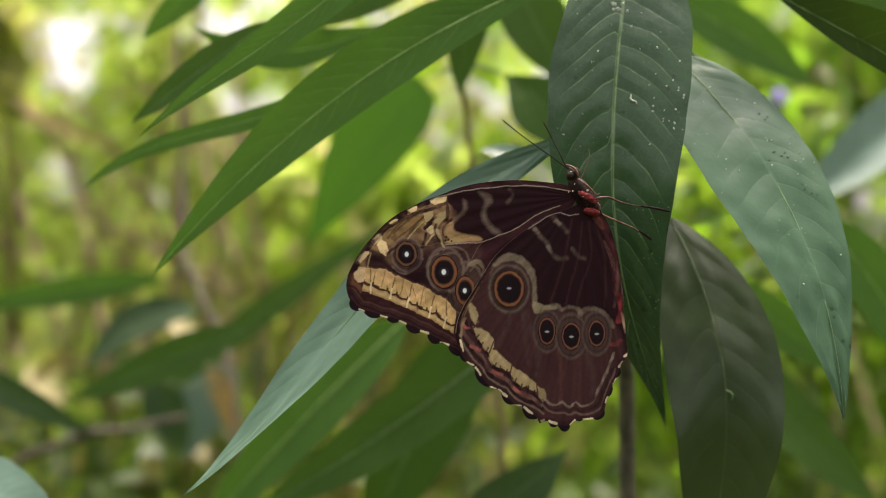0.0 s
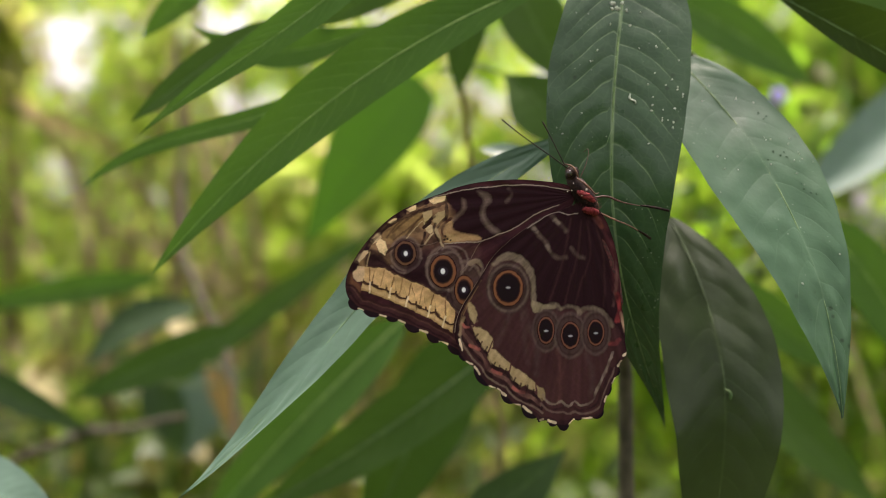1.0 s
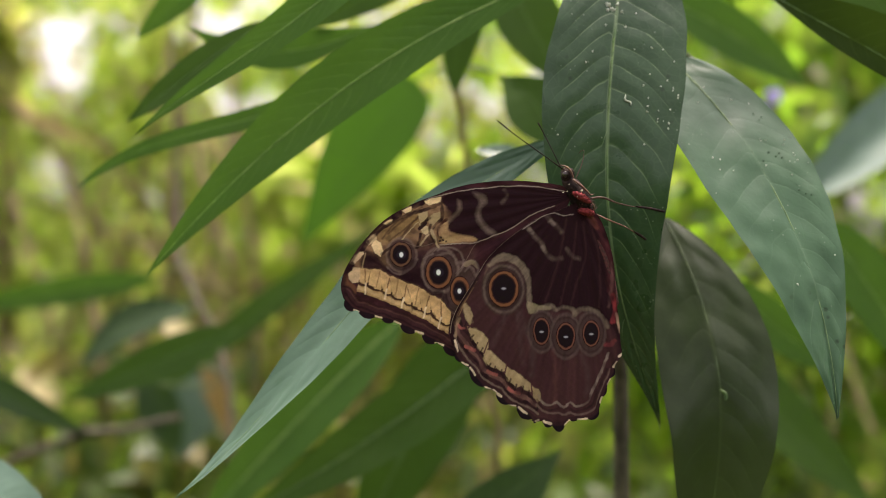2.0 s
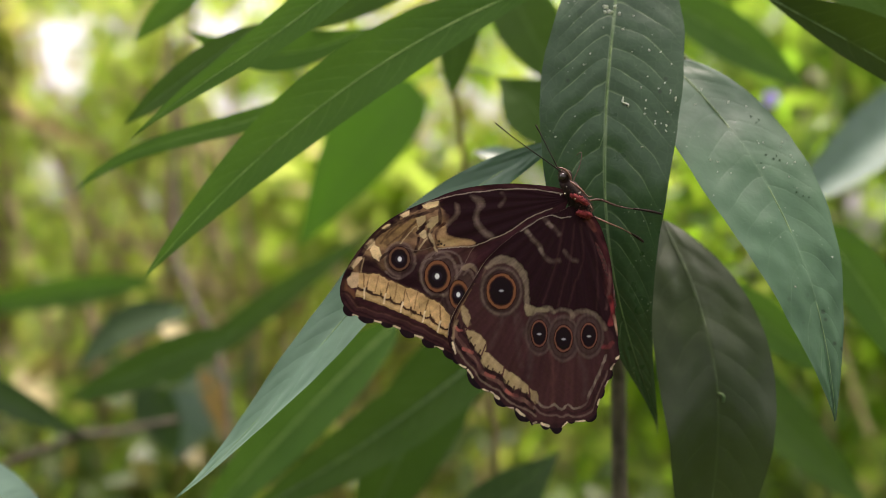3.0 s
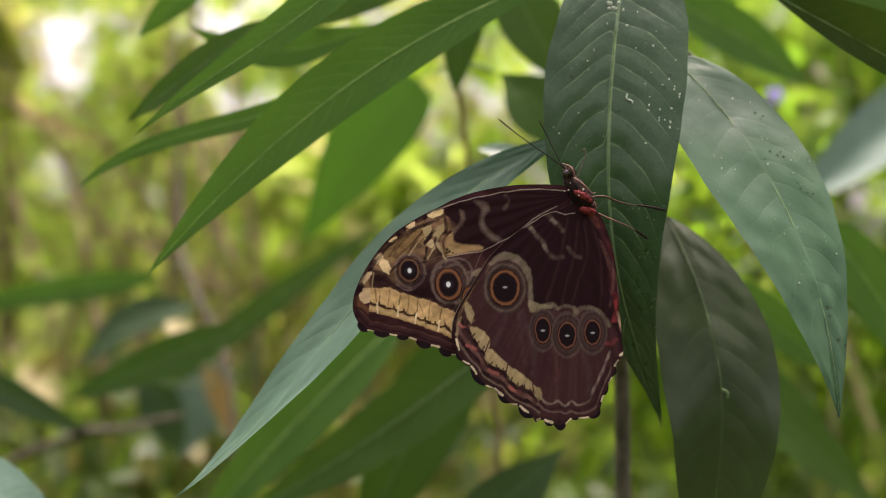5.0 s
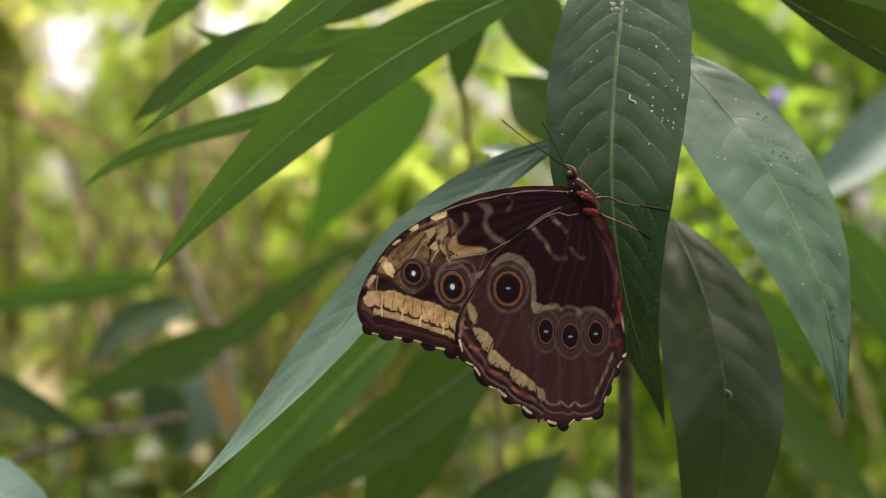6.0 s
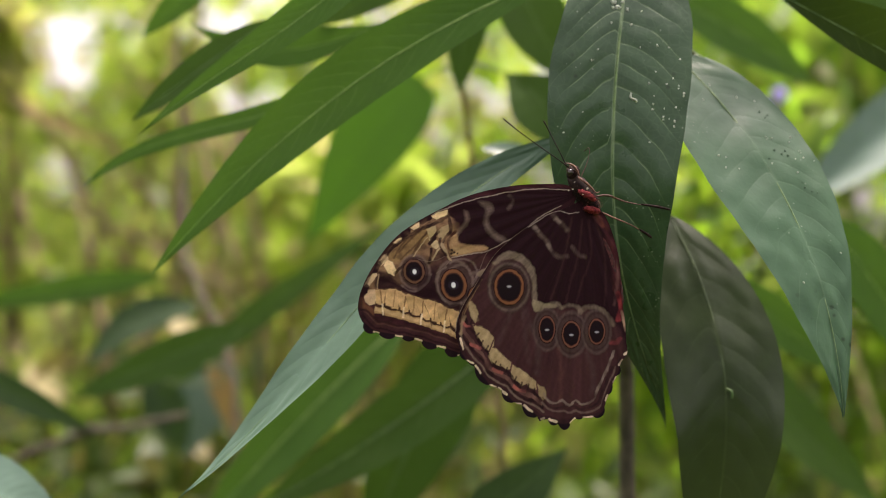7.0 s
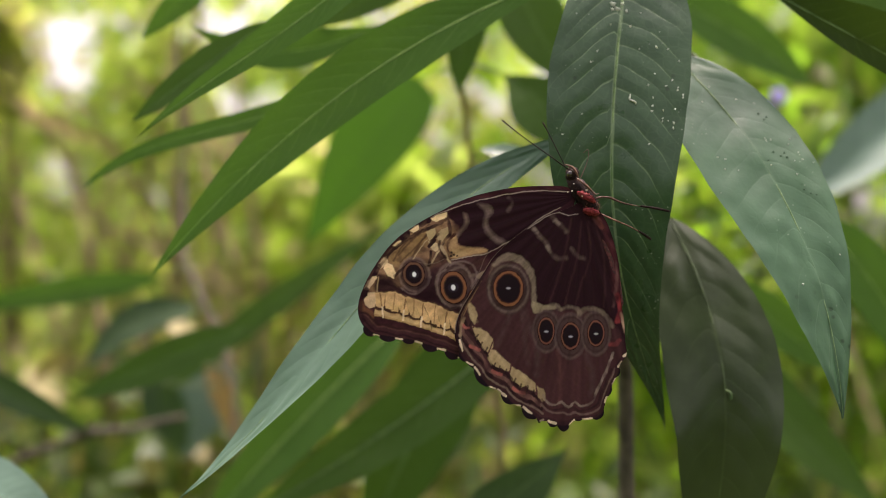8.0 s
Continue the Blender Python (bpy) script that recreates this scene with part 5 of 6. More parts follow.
def eyespot(parent, at, rx, rz, depth, rings, glint):
    """An eyespot of ringed scales, a little proud of the wing. rings: (size, colour) from outside in."""
    n, k = 96, 40
    a = np.arange(n) * 2 * math.pi / n
    rho = np.linspace(0, 1, k)
    p = np.stack([np.outer(rho, np.cos(a)) * rx, np.outer(rho, np.sin(a)) * rz], -1).reshape(-1, 2)
    col = np.tile(np.array(rings[0][1]), (len(p), 1))
    q = strayed(p * 1.0 + np.array(at), 33) - np.array(at)
    for size, c in rings[1:]:
        oval(col, q, (0, 0), rx * size, rz * size, c, 1.0, 0.42)
    gx, gz, g = glint
    oval(col, p, (gx, gz), g * 1.5, g * 1.3, (0.03, 0.02, 0.035), 0.7, 0.5)
    oval(col, p, (gx, gz), g * (0.62 if g > 0.75 else 1.2), g * (0.78 if g > 0.75 else 0.6), WHITE if g > 0.75 else GLINT, 1.0, 0.4)
    dome = 0.14 + 0.1 * (1 - np.repeat(rho, n) ** 2)
    rel = 0.0004 * ((p + np.array(at)) ** 2).sum(1)
    v = np.stack([p[:, 0] + at[0], depth - 0.06 - dome + rel, p[:, 1] + at[1]], 1) * 0.001
    i, j = np.meshgrid(np.arange(k - 1), np.arange(n), indexing="ij")
    q, qn = i * n + j, i * n + (j + 1) % n
    me = mesh_of("eyespot", v, np.stack([q, qn, qn + n, q + n], -1).reshape(-1, 4).tolist(), WING)
    coloured(me, col)
    hung("eyespot", me, parent, "ringed eyespot with a pale pupil")


def fuzz(name, parent, centre, radii, turn, count, long, material, seed):
    """Short pointed hairs that stand out from a rounded body."""
    rng = np.random.default_rng(seed)
    rot = Matrix.Rotation(turn, 3, "Y")
    verts, faces = [], []
    for _ in range(count):
        n = Vector(rng.normal(0, 1, 3)).normalized()
        o = Vector(centre) + rot @ Vector((n.x * radii[0], n.y * radii[1], n.z * radii[2])) * 0.9
        d = (rot @ n + Vector(rng.normal(0, 0.45, 3)) + Vector((0.2, 0, -0.5))).normalized()
        s1 = d.cross(Vector(rng.normal(0, 1, 3))).normalized() * 0.00009
        s2 = d.cross(s1).normalized() * 0.00009
        k = len(verts)
        verts += [o + s1, o - s1 * 0.5 + s2, o - s1 * 0.5 - s2, o + d * (long * rng.uniform(0.5, 1.2))]
        faces += [(k, k + 1, k + 3), (k + 1, k + 2, k + 3), (k + 2, k, k + 3)]
    return tagged(hung(name, mesh_of(name, verts, faces, material), parent), kind="stuff")


def build_butterfly():
    b = thing("butterfly", BODY_AT, "large brown butterfly with eyespots, wings closed, clinging to a leaf", "butterfly")
    brown_ring, ochre = (0.15, 0.07, 0.042), (0.23, 0.09, 0.042)
    fore = wing_sheet("forewing", FORE_OUT, (-0.30, -0.45), FORE_LOBES, ((-61.12, -26.96), (-30.18, -42.68)), paint_fore, b, 0.0, 290, 1250, "brown forewing underside with cream band")
    eyespot(fore, (-45.62, -15.43), 3.05, 3.45, 0.0, [(1.0, CHOC), (0.93, brown_ring), (0.74, CHOC), (0.66, BLACK)], (0.1, -0.1, 0.85))
    eyespot(fore, (-35.48, -20.27), 3.65, 4.5, 0.0, [(1.0, CHOC), (0.93, ochre), (0.75, (0.06, 0.025, 0.018)), (0.67, BLACK)], (-0.1, 0.0, 0.95))
    eyespot(fore, (-29.89, -25.26), 2.7, 4.1, 0.0, [(1.0, CHOC), (0.93, ochre), (0.72, (0.06, 0.025, 0.018)), (0.62, BLACK)], (-0.1, 0.0, 0.83))
    hind = wing_sheet("hindwing", HIND_OUT, (2.11, -3.47), HIND_LOBES, ((-32.33, -36.77), (13.34, -42.34)), paint_hind, b, -1.1, 290, 1250, "brown hindwing underside with scalloped edge")
    eyespot(hind, (-18.19, -24.69), 4.15, 5.0, -1.1, [(1.0, (0.03, 0.01, 0.01)), (0.94, ochre), (0.8, (0.045, 0.014, 0.012)), (0.73, BLACK)], (0.0, 0.1, 0.45))
    for c, rx, rz in (((-8.09, -35.99), 2.35, 3.85), ((-1.61, -37.35), 2.65, 3.85), ((5.17, -36.59), 2.4, 3.7)):
        eyespot(hind, c, rx, rz, -1.1, [(1.0, CHOC), (0.93, (0.19, 0.075, 0.05)), (0.8, CHOC), (0.74, BLACK)], (0.0, -0.15, 0.42))
    wing_sheet("hindwing", HIND_OUT, (2.11, -3.47), HIND_LOBES, ((-32.33, -36.77), (13.34, -42.34)), paint_hind, b, 2.6, 50, 300, "")
    back_fore = wing_sheet("forewing", FORE_OUT, (-0.30, -0.45), FORE_LOBES, ((-61.12, -26.96), (-30.18, -42.68)), paint_fore, b, 1.6, 50, 300, "")
    o = BODY_AT
    at = lambda q: (q[0] - o[0], q[1] - o[1], q[2] - o[2])
    ball("head", at((0.0348, 0.0005, 1.3204)), (0.0017, 0.0019, 0.002), BUTTERFLY_DARK, b, "", 0.5, 0.25)
    ball("eye", at((0.0340, -0.0011, 1.3203)), (0.0009, 0.0006, 0.001), EYE_GLOSS, b)
    ball("eye", at((0.0343, 0.0022, 1.3205)), (0.0009, 0.0006, 0.001), EYE_GLOSS, b)
    ball("thorax", at((0.0378, 0.0006, 1.3147)), (0.0025, 0.0027, 0.0062), BUTTERFLY_DARK, b, "dark hairy thorax with red tufts", -0.6, 0.3)
    ball("abdomen", at((0.0443, 0.0008, 1.2986)), (0.0018, 0.0019, 0.0135), ABDOMEN, b, "dull red slender abdomen", -0.27, 0.15, 20)
    fuzz("fur", b, at((0.0378, 0.0004, 1.3144)), (0.0024, 0.0028, 0.005), -0.6, 600, 0.0014, BUTTERFLY_DARK, 7)
    for px, pz, turn, size in ((0.0383, 1.3143, 0.5, (0.0027, 0.0011, 0.0008)), (0.0395, 1.3104, 0.2, (0.0022, 0.0011, 0.0008))):
        ball("patch", at((px, -0.0019, pz)), size, FUR_RED, b, "red hairy patch on the thorax", turn, 0.5, 14)
        fuzz("fur", b, at((px, -0.0019, pz)), size, turn, 520, 0.0006, FUR_RED, 8)
    fuzz("fur", b, at((0.0395, 0.0000, 1.3119)), (0.0022, 0.0024, 0.003), -0.6, 260, 0.0014, ABDOMEN, 11)
    fuzz("fur", b, at((0.0345, 0.0005, 1.3210)), (0.0014, 0.0018, 0.0014), 0.0, 200, 0.0009, LEG_BROWN, 9)
    rng = random.Random(4)
    for px, pz, sz in ((0.0400, 1.3168, 0.45), (0.0361, 1.3166, 0.3), (0.0350, 1.3163, 0.26), (0.0388, 1.3152, 0.25), (0.0366, 1.3185, 0.22)):
        ball("scale_tuft", at((px - 0.0018, -0.0031, pz - 0.0008)), (sz * 0.0007, sz * 0.0005, sz * 0.0006), FUR_PALE, b, "", rng.uniform(-0.6, 0.6), 0.5, 10)
    tube("palp", [at((0.0327, -0.0014, 1.3229)), at((0.0345, -0.0018, 1.3222)), at((0.0356, -0.0018, 1.3208)), at((0.0362, -0.0016, 1.3193))], [0.00012, 0.0003, 0.00032, 0.0002], LEG_TAN, b, "", 6)
    tube("antenna", [at((0.0336, -0.0008, 1.3217)), at((0.0286, -0.0030, 1.3250)), at((0.0209, -0.0050, 1.3302)), at((0.0157, -0.0060, 1.3342))], [0.00018, 0.00013, 0.00013, 0.0002], BUTTERFLY_DARK, b, "", 6)
    tube("antenna", [at((0.0333, 0.0010, 1.3219)), at((0.0305, 0.0020, 1.3278)), at((0.0283, 0.0030, 1.3324)), at((0.0271, 0.0030, 1.3346))], [0.00018, 0.00013, 0.00013, 0.0002], BUTTERFLY_DARK, b, "", 6)
    tube("leg", [at((0.0358, -0.0026, 1.3190)), at((0.0376, -0.0034, 1.3176)), at((0.0397, -0.0026, 1.3158))], [0.00028, 0.00036, 0.00026], LEG_TAN, b, "", 6)
    tube("leg", [at((0.0398, -0.0024, 1.3157)), at((0.0407, -0.0026, 1.3149)), at((0.0416, -0.0020, 1.3152))], [0.0002, 0.00016, 0.0001], LEG_TAN, b, "", 6)
    tube("leg", [at((0.0412, -0.0020, 1.3128)), at((0.0416, -0.0022, 1.3113)), at((0.0405, -0.0016, 1.3097))], [0.00014, 0.00016, 0.0001], LEG_TAN, b, "", 6)
    tube("leg", [at((0.0397, 0.0010, 1.3138)), at((0.0442, 0.0020, 1.3144)), at((0.0504, 0.0080, 1.3128)), at((0.0626, 0.0120, 1.3110))], [0.0003, 0.00032, 0.00013, 0.0002], LEG_BROWN, b, "", 6)
    tube("tarsus", [at((0.0545, 0.0094, 1.3123)), at((0.0587, 0.0105, 1.3117)), at((0.0628, 0.0118, 1.3109))], [0.00022, 0.00038, 0.00034], BUTTERFLY_DARK, b, "dark clinging foot", 6)
    tube("leg", [at((0.0408, -0.0010, 1.3104)), at((0.0454, 0.0000, 1.3084)), at((0.0516, 0.0060, 1.3063)), at((0.0572, 0.0115, 1.3034))], [0.00026, 0.00026, 0.00018, 0.00022], LEG_TAN, b, "", 6)
    tube("tarsus", [at((0.0535, 0.0078, 1.3055)), at((0.0556, 0.0098, 1.3044)), at((0.0576, 0.0113, 1.3032))], [0.0002, 0.0004, 0.00036], BUTTERFLY_DARK, b, "dark clinging foot", 6)
    tube("leg", [at((0.0369, 0.0030, 1.3187)), at((0.0391, 0.0040, 1.3238)), at((0.0397, 0.0050, 1.3274)), at((0.0384, 0.0060, 1.3266))], [0.00016, 0.00013, 0.0001, 0.00008], LEG_BROWN, b, "", 6)
    return fore, back_fore


FORE, BACK_FORE = build_butterfly()


# ---- plants behind ----
def build_far_leaf_plants():
    """Single blurred sprays between the shrub and the bushes."""
    spray = thing("spray", (-0.15, 0.3, 0.0), "tall green plant with drooping broad leaves", "plant")
    tube("stem", [(-0.15, 0.3, -0.02), (-0.13, 0.3, 0.8), (-0.1259, 0.4200, 1.1897), (-0.1739, 0.5000, 1.2889), (-0.1865, 0.5500, 1.3573), (-0.2035, 0.6000, 1.5237)], [0.006, 0.005, 0.003, 0.0025, 0.002, 0.0015], STEM_BROWN, spray, "", 8, 40)
    leaf(spray, (-0.1863, 0.5998, 1.2575), (-0.2642, 0.5728, 1.2108), 0.0275, LEAF_SHADE, (-0.2, -1, 0.1), bow=0.03, curve=0.14, rib=0.0, petiole=(-0.1661, 0.4900, 1.2701))
    leaf(spray, (-0.1880, 0.6650, 1.2140), (-0.2120, 0.6650, 1.1300), 0.054, LEAF_PALE_LIT, (0.1, -0.8, 0.5), bow=0.03, rib=0.0, petiole=(-0.1436, 0.4500, 1.2248))
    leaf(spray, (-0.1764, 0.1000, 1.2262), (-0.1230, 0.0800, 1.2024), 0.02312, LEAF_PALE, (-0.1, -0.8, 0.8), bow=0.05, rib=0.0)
    leaf(spray, (-0.2310, 0.6825, 1.2780), (-0.4042, 0.6825, 1.2514), 0.02526, LEAF_MID, (-0.1, -1, 0.05), bow=0.04, rib=0.0, petiole=(-0.1735, 0.5000, 1.2889))
    leaf(spray, (-0.2507, 0.3000, 1.2423), (-0.1811, 0.3000, 1.2074), 0.01596, LEAF_SHADE, (-0.1, -1, 0.05), bow=0.04, rib=0.0)
    tube("twig", [(-0.2841, 0.4000, 1.2280), (-0.2504, 0.4200, 1.2018), (-0.2181, 0.4400, 1.1860), (-0.1655, 0.4600, 1.1929)], [0.002, 0.0024, 0.0026, 0.002], STEM_BROWN, spray, "", 7, 14)
    tube("twig", [(-0.2181, 0.4400, 1.1860), (-0.2571, 0.4400, 1.1725), (-0.2926, 0.4400, 1.1547)], [0.0026, 0.003, 0.003], STEM_BROWN, spray, "", 7, 10)
    leaf(spray, (-0.2249, 0.6175, 1.2042), (-0.1986, 0.6175, 1.1430), 0.03501, LEAF_SHADE, (-0.1, -1, 0.05), bow=0.04, rib=0.0, petiole=(-0.1399, 0.4400, 1.2151))
    for base, tip, wide, mat in (((-0.4203, 0.9000, 1.1811), (-0.3748, 0.9000, 1.1385), 0.0305, DRY_LEAF), ((-0.1854, 0.5000, 1.2506), (-0.1586, 0.5000, 1.2314), 0.01724, DRY_LEAF), ((-0.1586, 0.5000, 1.2238), (-0.1356, 0.5000, 1.1663), 0.01532, BROWN_LEAF),
                                 ((-0.5260, 1.0500, 1.4666), (-0.3632, 1.0500, 1.4092), 0.01787, BROWN_LEAF),
                                 ((-0.0979, 1.14375, 1.1995), (-0.0677, 1.14375, 1.1389), 0.01683, BROWN_LEAF), ((-0.0828, 1.14375, 1.0885), (-0.0576, 1.14375, 1.1389), 0.01346, BROWN_LEAF), ((0.0081, 1.14375, 1.1188), (0.0485, 1.14375, 1.0682), 0.01346, BROWN_LEAF)):
        leaf(spray, base, tip, wide, mat, (0.1, -0.9, 0.4) if mat is BROWN_LEAF else (0.1, -0.6, 0.75), bow=0.08, rib=0.0, nu=16, nv=6, label="dry curled leaf")
    for ob in spray.children:
        ob.matrix_parent_inverse = Matrix.Translation(-Vector(spray.location))
    twig = thing("sapling", (0.02, 0.26, 0.0), "slender sapling with a thin brown stem", "plant")
    tube("stem", [(0.02, 0.26, -0.02), (0.02, 0.26, 0.7), (0.0278, 0.2400, 1.1843), (0.0252, 0.2400, 1.2321), (0.0137, 0.2200, 1.3357), (0.0076, 0.2000, 1.3758), (0.0039, 0.2000, 1.4367)], [0.004, 0.003, 0.0022, 0.002, 0.0018, 0.0016, 0.001], STEM_TAN, twig, "", 8, 50)
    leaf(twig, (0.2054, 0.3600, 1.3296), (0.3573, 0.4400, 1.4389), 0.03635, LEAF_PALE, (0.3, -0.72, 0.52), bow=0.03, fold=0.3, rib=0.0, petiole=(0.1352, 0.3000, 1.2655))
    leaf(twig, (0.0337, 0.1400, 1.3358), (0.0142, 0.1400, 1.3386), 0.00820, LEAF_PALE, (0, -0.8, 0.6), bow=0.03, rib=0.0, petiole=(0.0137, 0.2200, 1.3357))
    for ob in twig.children:
        ob.matrix_parent_inverse = Matrix.Translation(-Vector(twig.location))


def build_bare_saplings():
    """Thin bare stems that stand between the shrub and the bushes, each with a few side twigs."""
    rng = random.Random(12)
    for x, y, top, lean, thick in ((-0.300, 1.05, 1.62, 0.03, 0.0062), (-0.205, 1.0, 1.5, -0.02, 0.006), (-0.150, 1.1, 1.55, 0.025, 0.005), (-0.085, 1.15, 1.5, -0.03, 0.005)):
        t = thing("sapling", (x, y, 0.0), "thin bare tan-brown sapling stem with side twigs", "sapling", "bare saplings")
        tube("stem", [(0, 0, -0.02), (lean * 0.6, 0, 0.7), (lean * -0.3, 0.01, 1.2), (lean, 0, top)], [thick * 1.3, thick * 1.15, thick, thick * 0.6], STEM_PINK, t, "", 8, 40, (0, 0, 0), 0.15)
        for i in range(4):
            z = rng.uniform(0.95, top - 0.1)
            reach = rng.choice((-1, 1)) * rng.uniform(0.05, 0.12)
            tube("twig", [(lean * 0.2, 0, z), (lean * 0.2 + reach * 0.5, 0.01, z + 0.04), (lean * 0.2 + reach, 0.0, z + rng.uniform(0.05, 0.12))], [thick * 0.5, thick * 0.4, thick * 0.2], STEM_PINK, t, "", 6, 10)


def build_flower():
    at = Vector((0.2137, 0.4500, 1.3982))
    f = thing("flower", at, "small violet-blue five-petalled flower", "flower")
    for i in range(5):
        a = i * 1.2566
        tip = (0.0055 * math.cos(a), -0.002, 0.0055 * math.sin(a))
        p = leaf(f, (0.001 * math.cos(a), 0, 0.001 * math.sin(a)), tip, 0.005, PETAL, (0, -1, 0), bow=0.08, rib=0.0, nu=8, nv=4, rise=0.9, fall=0.4)
        p.name = "petal"
    ball("pistil", (0, -0.0015, 0), (0.0013, 0.0015, 0.0013), POLLEN, f, "", 0, 0.2, 10)
    tube("stalk", [(0, 0, 0), (0.004, 0.01, -0.03), (0.002, 0.02, -0.25), (0, 0.03, -0.9), (0, 0.03, -at.z - 0.02)], [0.0007, 0.0008, 0.0012, 0.002, 0.003], STEM_GREEN, f, "", 6, 30)


def bush(at, label, crowns, stems, seed, group="bushes behind"):
    """A bush: several bare stems from one root and crowns of leaves. crowns: (count, centre, spread, size, material, gaps)."""
    b = thing("bush", at, label, "bush", group)
    rng = random.Random(seed)
    o = Vector(at)
    for top in stems:
        t = Vector(top)
        mid = (o + t) / 2 + Vector((rng.uniform(-0.1, 0.1), rng.uniform(-0.1, 0.1), 0))
        tube("stem", [(0, 0, -0.03), mid - o, t - o], [0.009, 0.007, 0.003], STEM_TAN, b, "", 7, 16, (0, 0, 0), 0.1)
    for i, (count, centre, spread, size, mat, gaps) in enumerate(crowns):
        for _ in range(4):
            root = Vector(stems[rng.randrange(len(stems))]) - o
            root.z *= rng.uniform(0.55, 0.95)
            end = Vector(centre) - o + Vector((rng.gauss(0, 0.5) * spread[0], rng.gauss(0, 0.5) * spread[1], rng.gauss(0, 0.5) * spread[2]))
            tube("branch", [root * 1.0, (root + end) / 2 + Vector((0, 0, 0.04)), end], [0.005, 0.0035, 0.0015], STEM_TAN, b, "", 6, 10)
        foliage("foliage", b, count, Vector(centre) - o, spread, size, mat, [(g[0] - o.x, g[2] - o.z, g[3]) for g in gaps], seed * 10 + i)
    return b


OPENINGS = [((-0.1044, 0.0000, 1.3590), 0.36), ((-0.0969, 0.0000, 1.3597), 0.35), ((-0.1005, 0.0000, 1.3499), 0.41), ((-0.0990, 0.0000, 1.3439), 0.29), ((-0.0945, 0.0000, 1.3394), 0.14), ((-0.0564, 0.0000, 1.3394), 0.32), ((-0.0444, 0.0000, 1.3424), 0.28), ((-0.0567, 0.0000, 1.3623), 0.29), ((-0.0459, 0.0000, 1.3647), 0.14), ((-0.0260, 0.0000, 1.3620), 0.14), ((-0.0157, 0.0000, 1.3635), 0.20), ((0.0183, 0.0000, 1.3530), 0.26), ((0.0002, 0.0000, 1.3341), 0.31), ((0.0130, 0.0000, 1.3409), 0.29), ((0.0009, 0.0000, 1.3469), 0.23), ((-0.1012, 0.0000, 1.3223), 0.42), ((0.1103, 0.0000, 1.3167), 0.44), ((0.1106, 0.0000, 1.3084), 0.44), ((0.0794, 0.0000, 1.3605), 0.22), ((0.0258, 0.0000, 1.3190), 0.25), ((0.0846, 0.0000, 1.2956), 0.17)]


def openings(far):
    """Openings through the greenery, as deep as the given distance, where the sky shows."""
    k = far / 0.325
    return [(p[0] * k, 0, EYE_Z + (p[2] - EYE_Z) * k, r * 0.02 * k) for p, r in OPENINGS]


GAPS_MID, GAPS_NEAR, GAPS_FAR = openings(1.325), openings(1.55), openings(4.35)


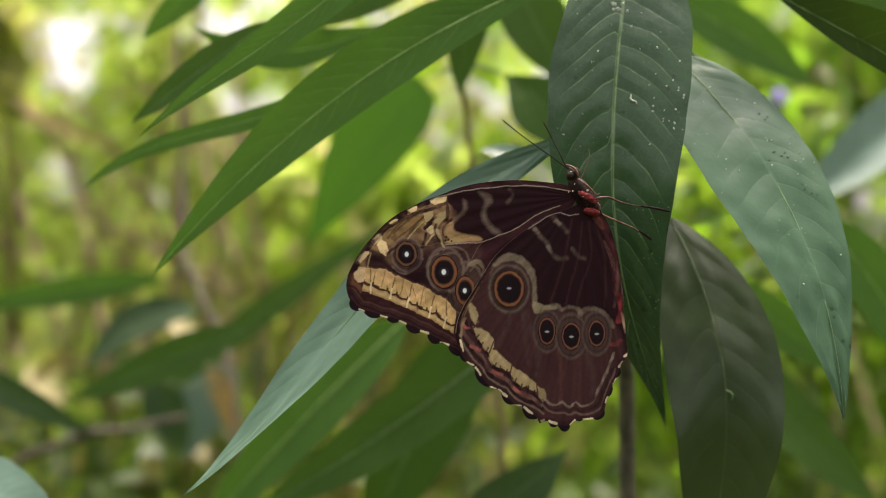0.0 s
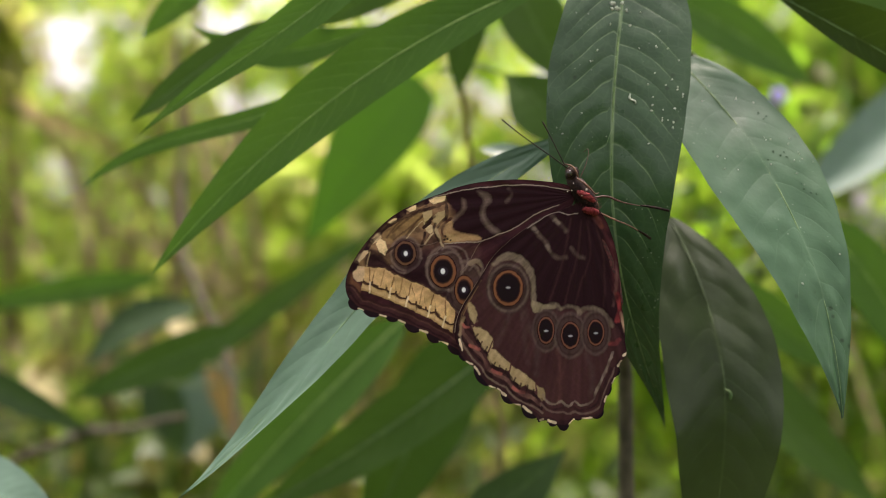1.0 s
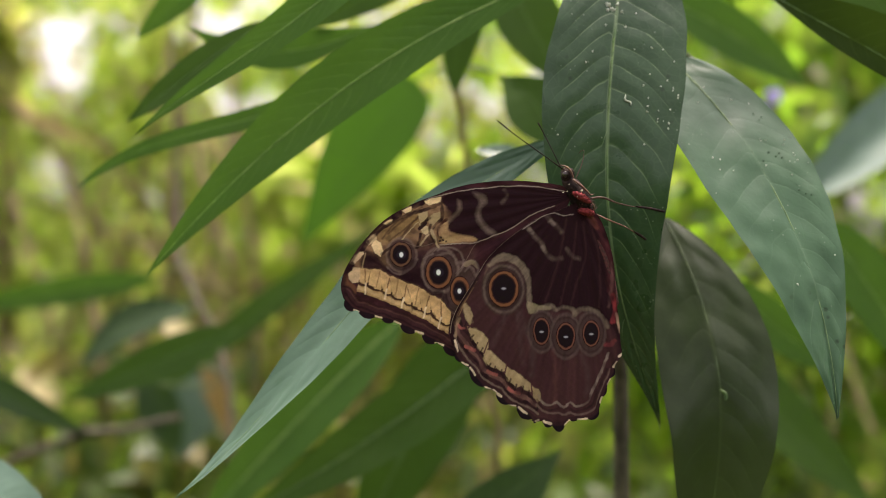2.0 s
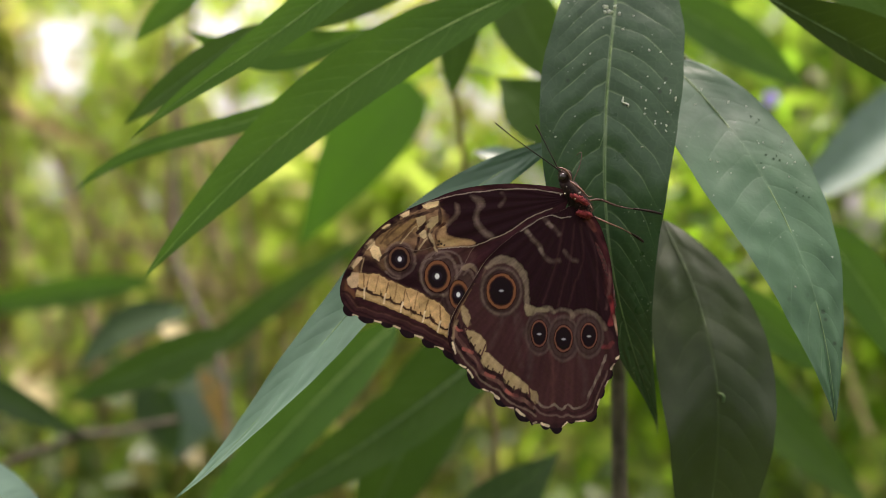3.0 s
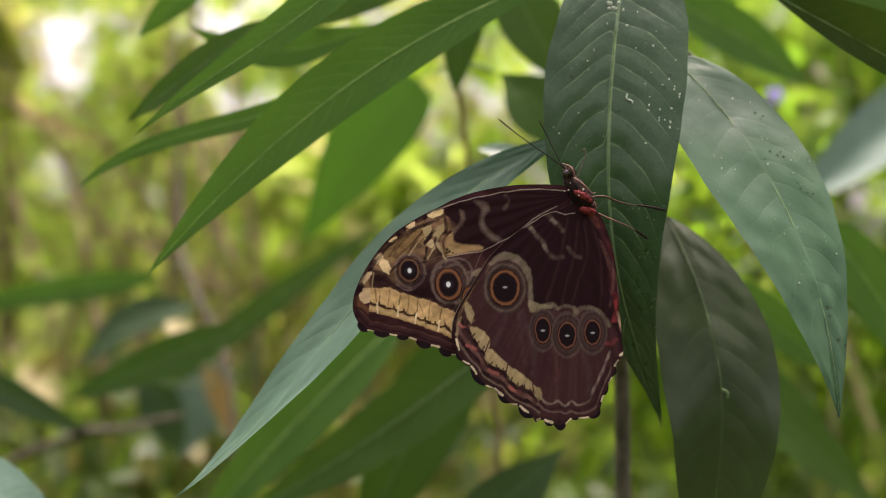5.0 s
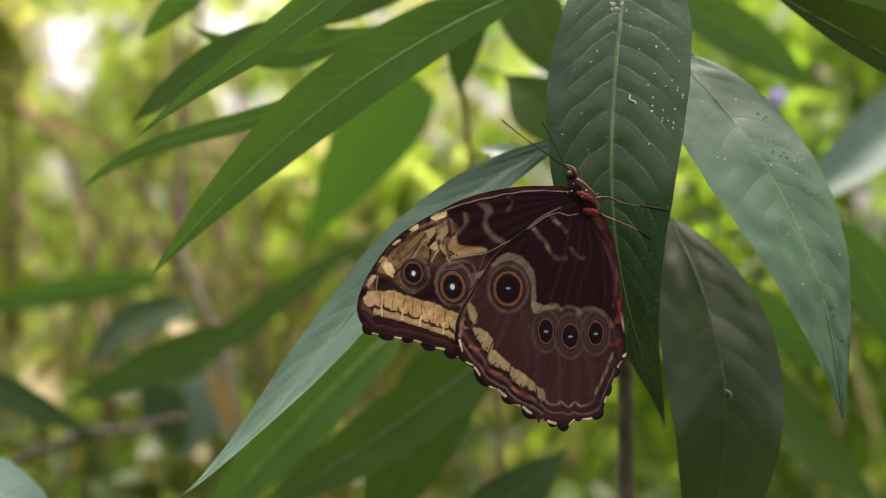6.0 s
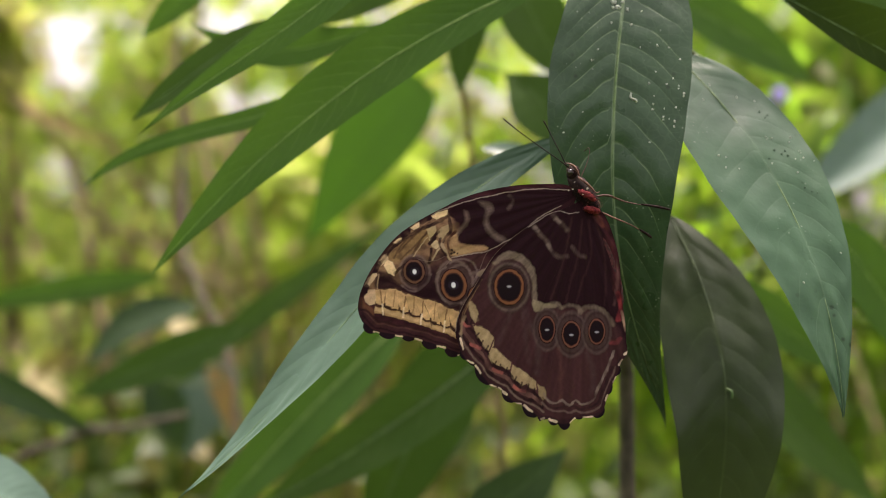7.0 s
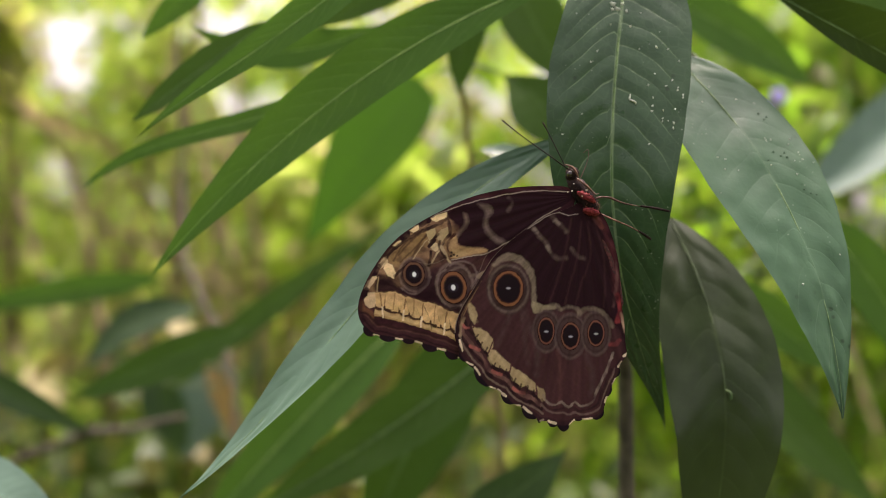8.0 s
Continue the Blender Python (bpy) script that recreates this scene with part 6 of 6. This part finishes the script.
def build_background():
    bush((-0.55, 1.2, 0), "bushy plant with sunlit yellow-green leaves", [
        (3600, (-0.4701, 1.2000, 1.4989), (0.35, 0.09, 0.32), 0.036, FOLIAGE_GOLD, GAPS_NEAR),
        (1500, (-0.4489, 1.2000, 1.1591), (0.35, 0.09, 0.25), 0.038, FOLIAGE_OLIVE, GAPS_NEAR),
        (330, (-0.4090, 0.8000, 1.5050), (0.032, 0.03, 0.07), 0.034, FOLIAGE_OLIVE, []),
        (150, (-0.3500, 1.2000, 1.5500), (0.045, 0.04, 0.08), 0.034, FOLIAGE_OLIVE, []),
        # low crown in dark leaves, standing in for the shadow down there
        (1250, (-0.3321, 0.9000, 1.0617), (0.35, 0.2, 0.13), 0.05, FOLIAGE_SHADED, GAPS_NEAR)],
        [(-0.2885, 1.0000, 1.5344), (-0.4813, 1.0500, 1.4538), (-0.2178, 1.0000, 1.4482), (-0.3457, 0.9500, 1.3835)], 3)
    bush((-0.1, 1.35, 0), "bushy plant with light green leaves and brown stems", [
        (2600, (-0.1388, 1.3000, 1.2932), (0.3, 0.09, 0.35), 0.037, FOLIAGE_OLIVE, GAPS_NEAR),
        (1200, (-0.1011, 1.3000, 1.4441), (0.3, 0.08, 0.25), 0.05, FOLIAGE_GREEN, GAPS_NEAR),
        (420, (-0.0664, 1.0500, 1.3453), (0.1, 0.05, 0.1), 0.06, FOLIAGE_GOLD, [])],
        [(-0.1992, 1.3000, 1.5195), (-0.0980, 1.2500, 1.5493), (0.0573, 1.3000, 1.5874)], 4)
    bush((0.5, 1.2, 0), "bushy plant with bright green leaves", [
        (1100, (0.4007, 1.2000, 1.5060), (0.35, 0.09, 0.3), 0.056, FOLIAGE_GREEN, GAPS_NEAR),
        (2200, (0.4218, 1.1500, 1.4856), (0.3, 0.08, 0.28), 0.052, FOLIAGE_LIME, GAPS_NEAR),
        # dark leaves again in place of shadow near the bottom
        (420, (0.3322, 0.8000, 1.0446), (0.22, 0.12, 0.08), 0.06, FOLIAGE_SHADED, []),
        (1900, (0.4007, 1.2000, 1.1166), (0.35, 0.09, 0.3), 0.056, FOLIAGE_GREEN, GAPS_NEAR),
        (380, (0.4035, 1.0000, 1.4790), (0.12, 0.06, 0.12), 0.06, FOLIAGE_LIME, GAPS_MID),
        (260, (0.2023, 0.6000, 1.3283), (0.05, 0.04, 0.07), 0.032, FOLIAGE_GREEN, []),
        (90, (0.2624, 0.6000, 1.2553), (0.025, 0.04, 0.045), 0.04, FOLIAGE_LIME, []),
        (70, (0.3122, 0.7000, 1.4075), (0.045, 0.04, 0.06), 0.04, FOLIAGE_LIME, [])],
        [(0.3866, 1.2000, 1.5697), (0.5235, 1.2500, 1.5493), (0.3299, 1.2000, 1.4706)], 5)
    rng = random.Random(9)
    for i, x in enumerate((-1.6, -0.8, 0.0, 0.8, 1.6)):
        y = 4.0 + rng.uniform(-0.1, 0.1)
        mat = (FOLIAGE_GOLD, FOLIAGE_GOLD, FOLIAGE_OLIVE, FOLIAGE_GREEN, FOLIAGE_GREEN)[i]
        bush((x, y, 0), "tall hedge bush with dense light leaves", [
            (6500, (x, y, 1.2), (0.75, 0.2, 1.3), 0.11, mat, GAPS_FAR)],
            [(x + 0.2, y, 1.9), (x - 0.3, y, 1.7), (x, y + 0.2, 2.2)], 20 + i, "tall bushes far behind")


def build_surround():
    """Hedge bushes added out of view on all sides, to block low sky light and fill reflections."""
    first = bush((-2.9, 1.2, 0), "unseen hedge bush added to block low sky light", [(5200, (-2.9, 1.2, 1.25), (0.85, 0.6, 1.3), 0.13, FOLIAGE_GREEN, [])],
                 [(-2.7, 1.2, 1.9), (-3.2, 1.2, 1.8), (-2.9, 1.4, 2.2)], 41, "hedge round the garden")
    for i, (x, y) in enumerate(((-3.2, 3.2), (-2.9, -0.6), (-2.5, -2.3), (-1.1, -3.5), (0.6, -3.7), (2.2, -3.0), (3.0, -1.3), (3.0, 0.5), (3.2, 2.2), (3.4, 3.9), (-3.4, 4.6))):
        copy_thing(first, pose(x, y, 0, 0, 0, 47 * i + 20))


build_far_leaf_plants()
build_bare_saplings()
build_flower()
build_background()
build_surround()


def motions():
    """The forewings slide down behind the hindwings; the rest of the butterfly stays still."""
    drop = [(0.0, 0.0), (1.5, 0.0), (2.2, 0.15), (2.8, 0.45), (3.0, 0.8), (3.15, 1.5), (3.3, 2.6), (3.5, 3.35), (3.7, 3.6), (4.0, 4.15), (4.5, 5.2), (5.2, 6.2), (6.0, 6.6), (7.0, 6.63), (7.5, 6.86), (8.0, 6.97)]
    walk(FORE, [(t, pose(0, 0, 0, 0, -a, 0)) for t, a in drop])
    walk(BACK_FORE, [(t, pose(0, 0, 0, 0, -a, 0)) for t, a in drop])


motions()
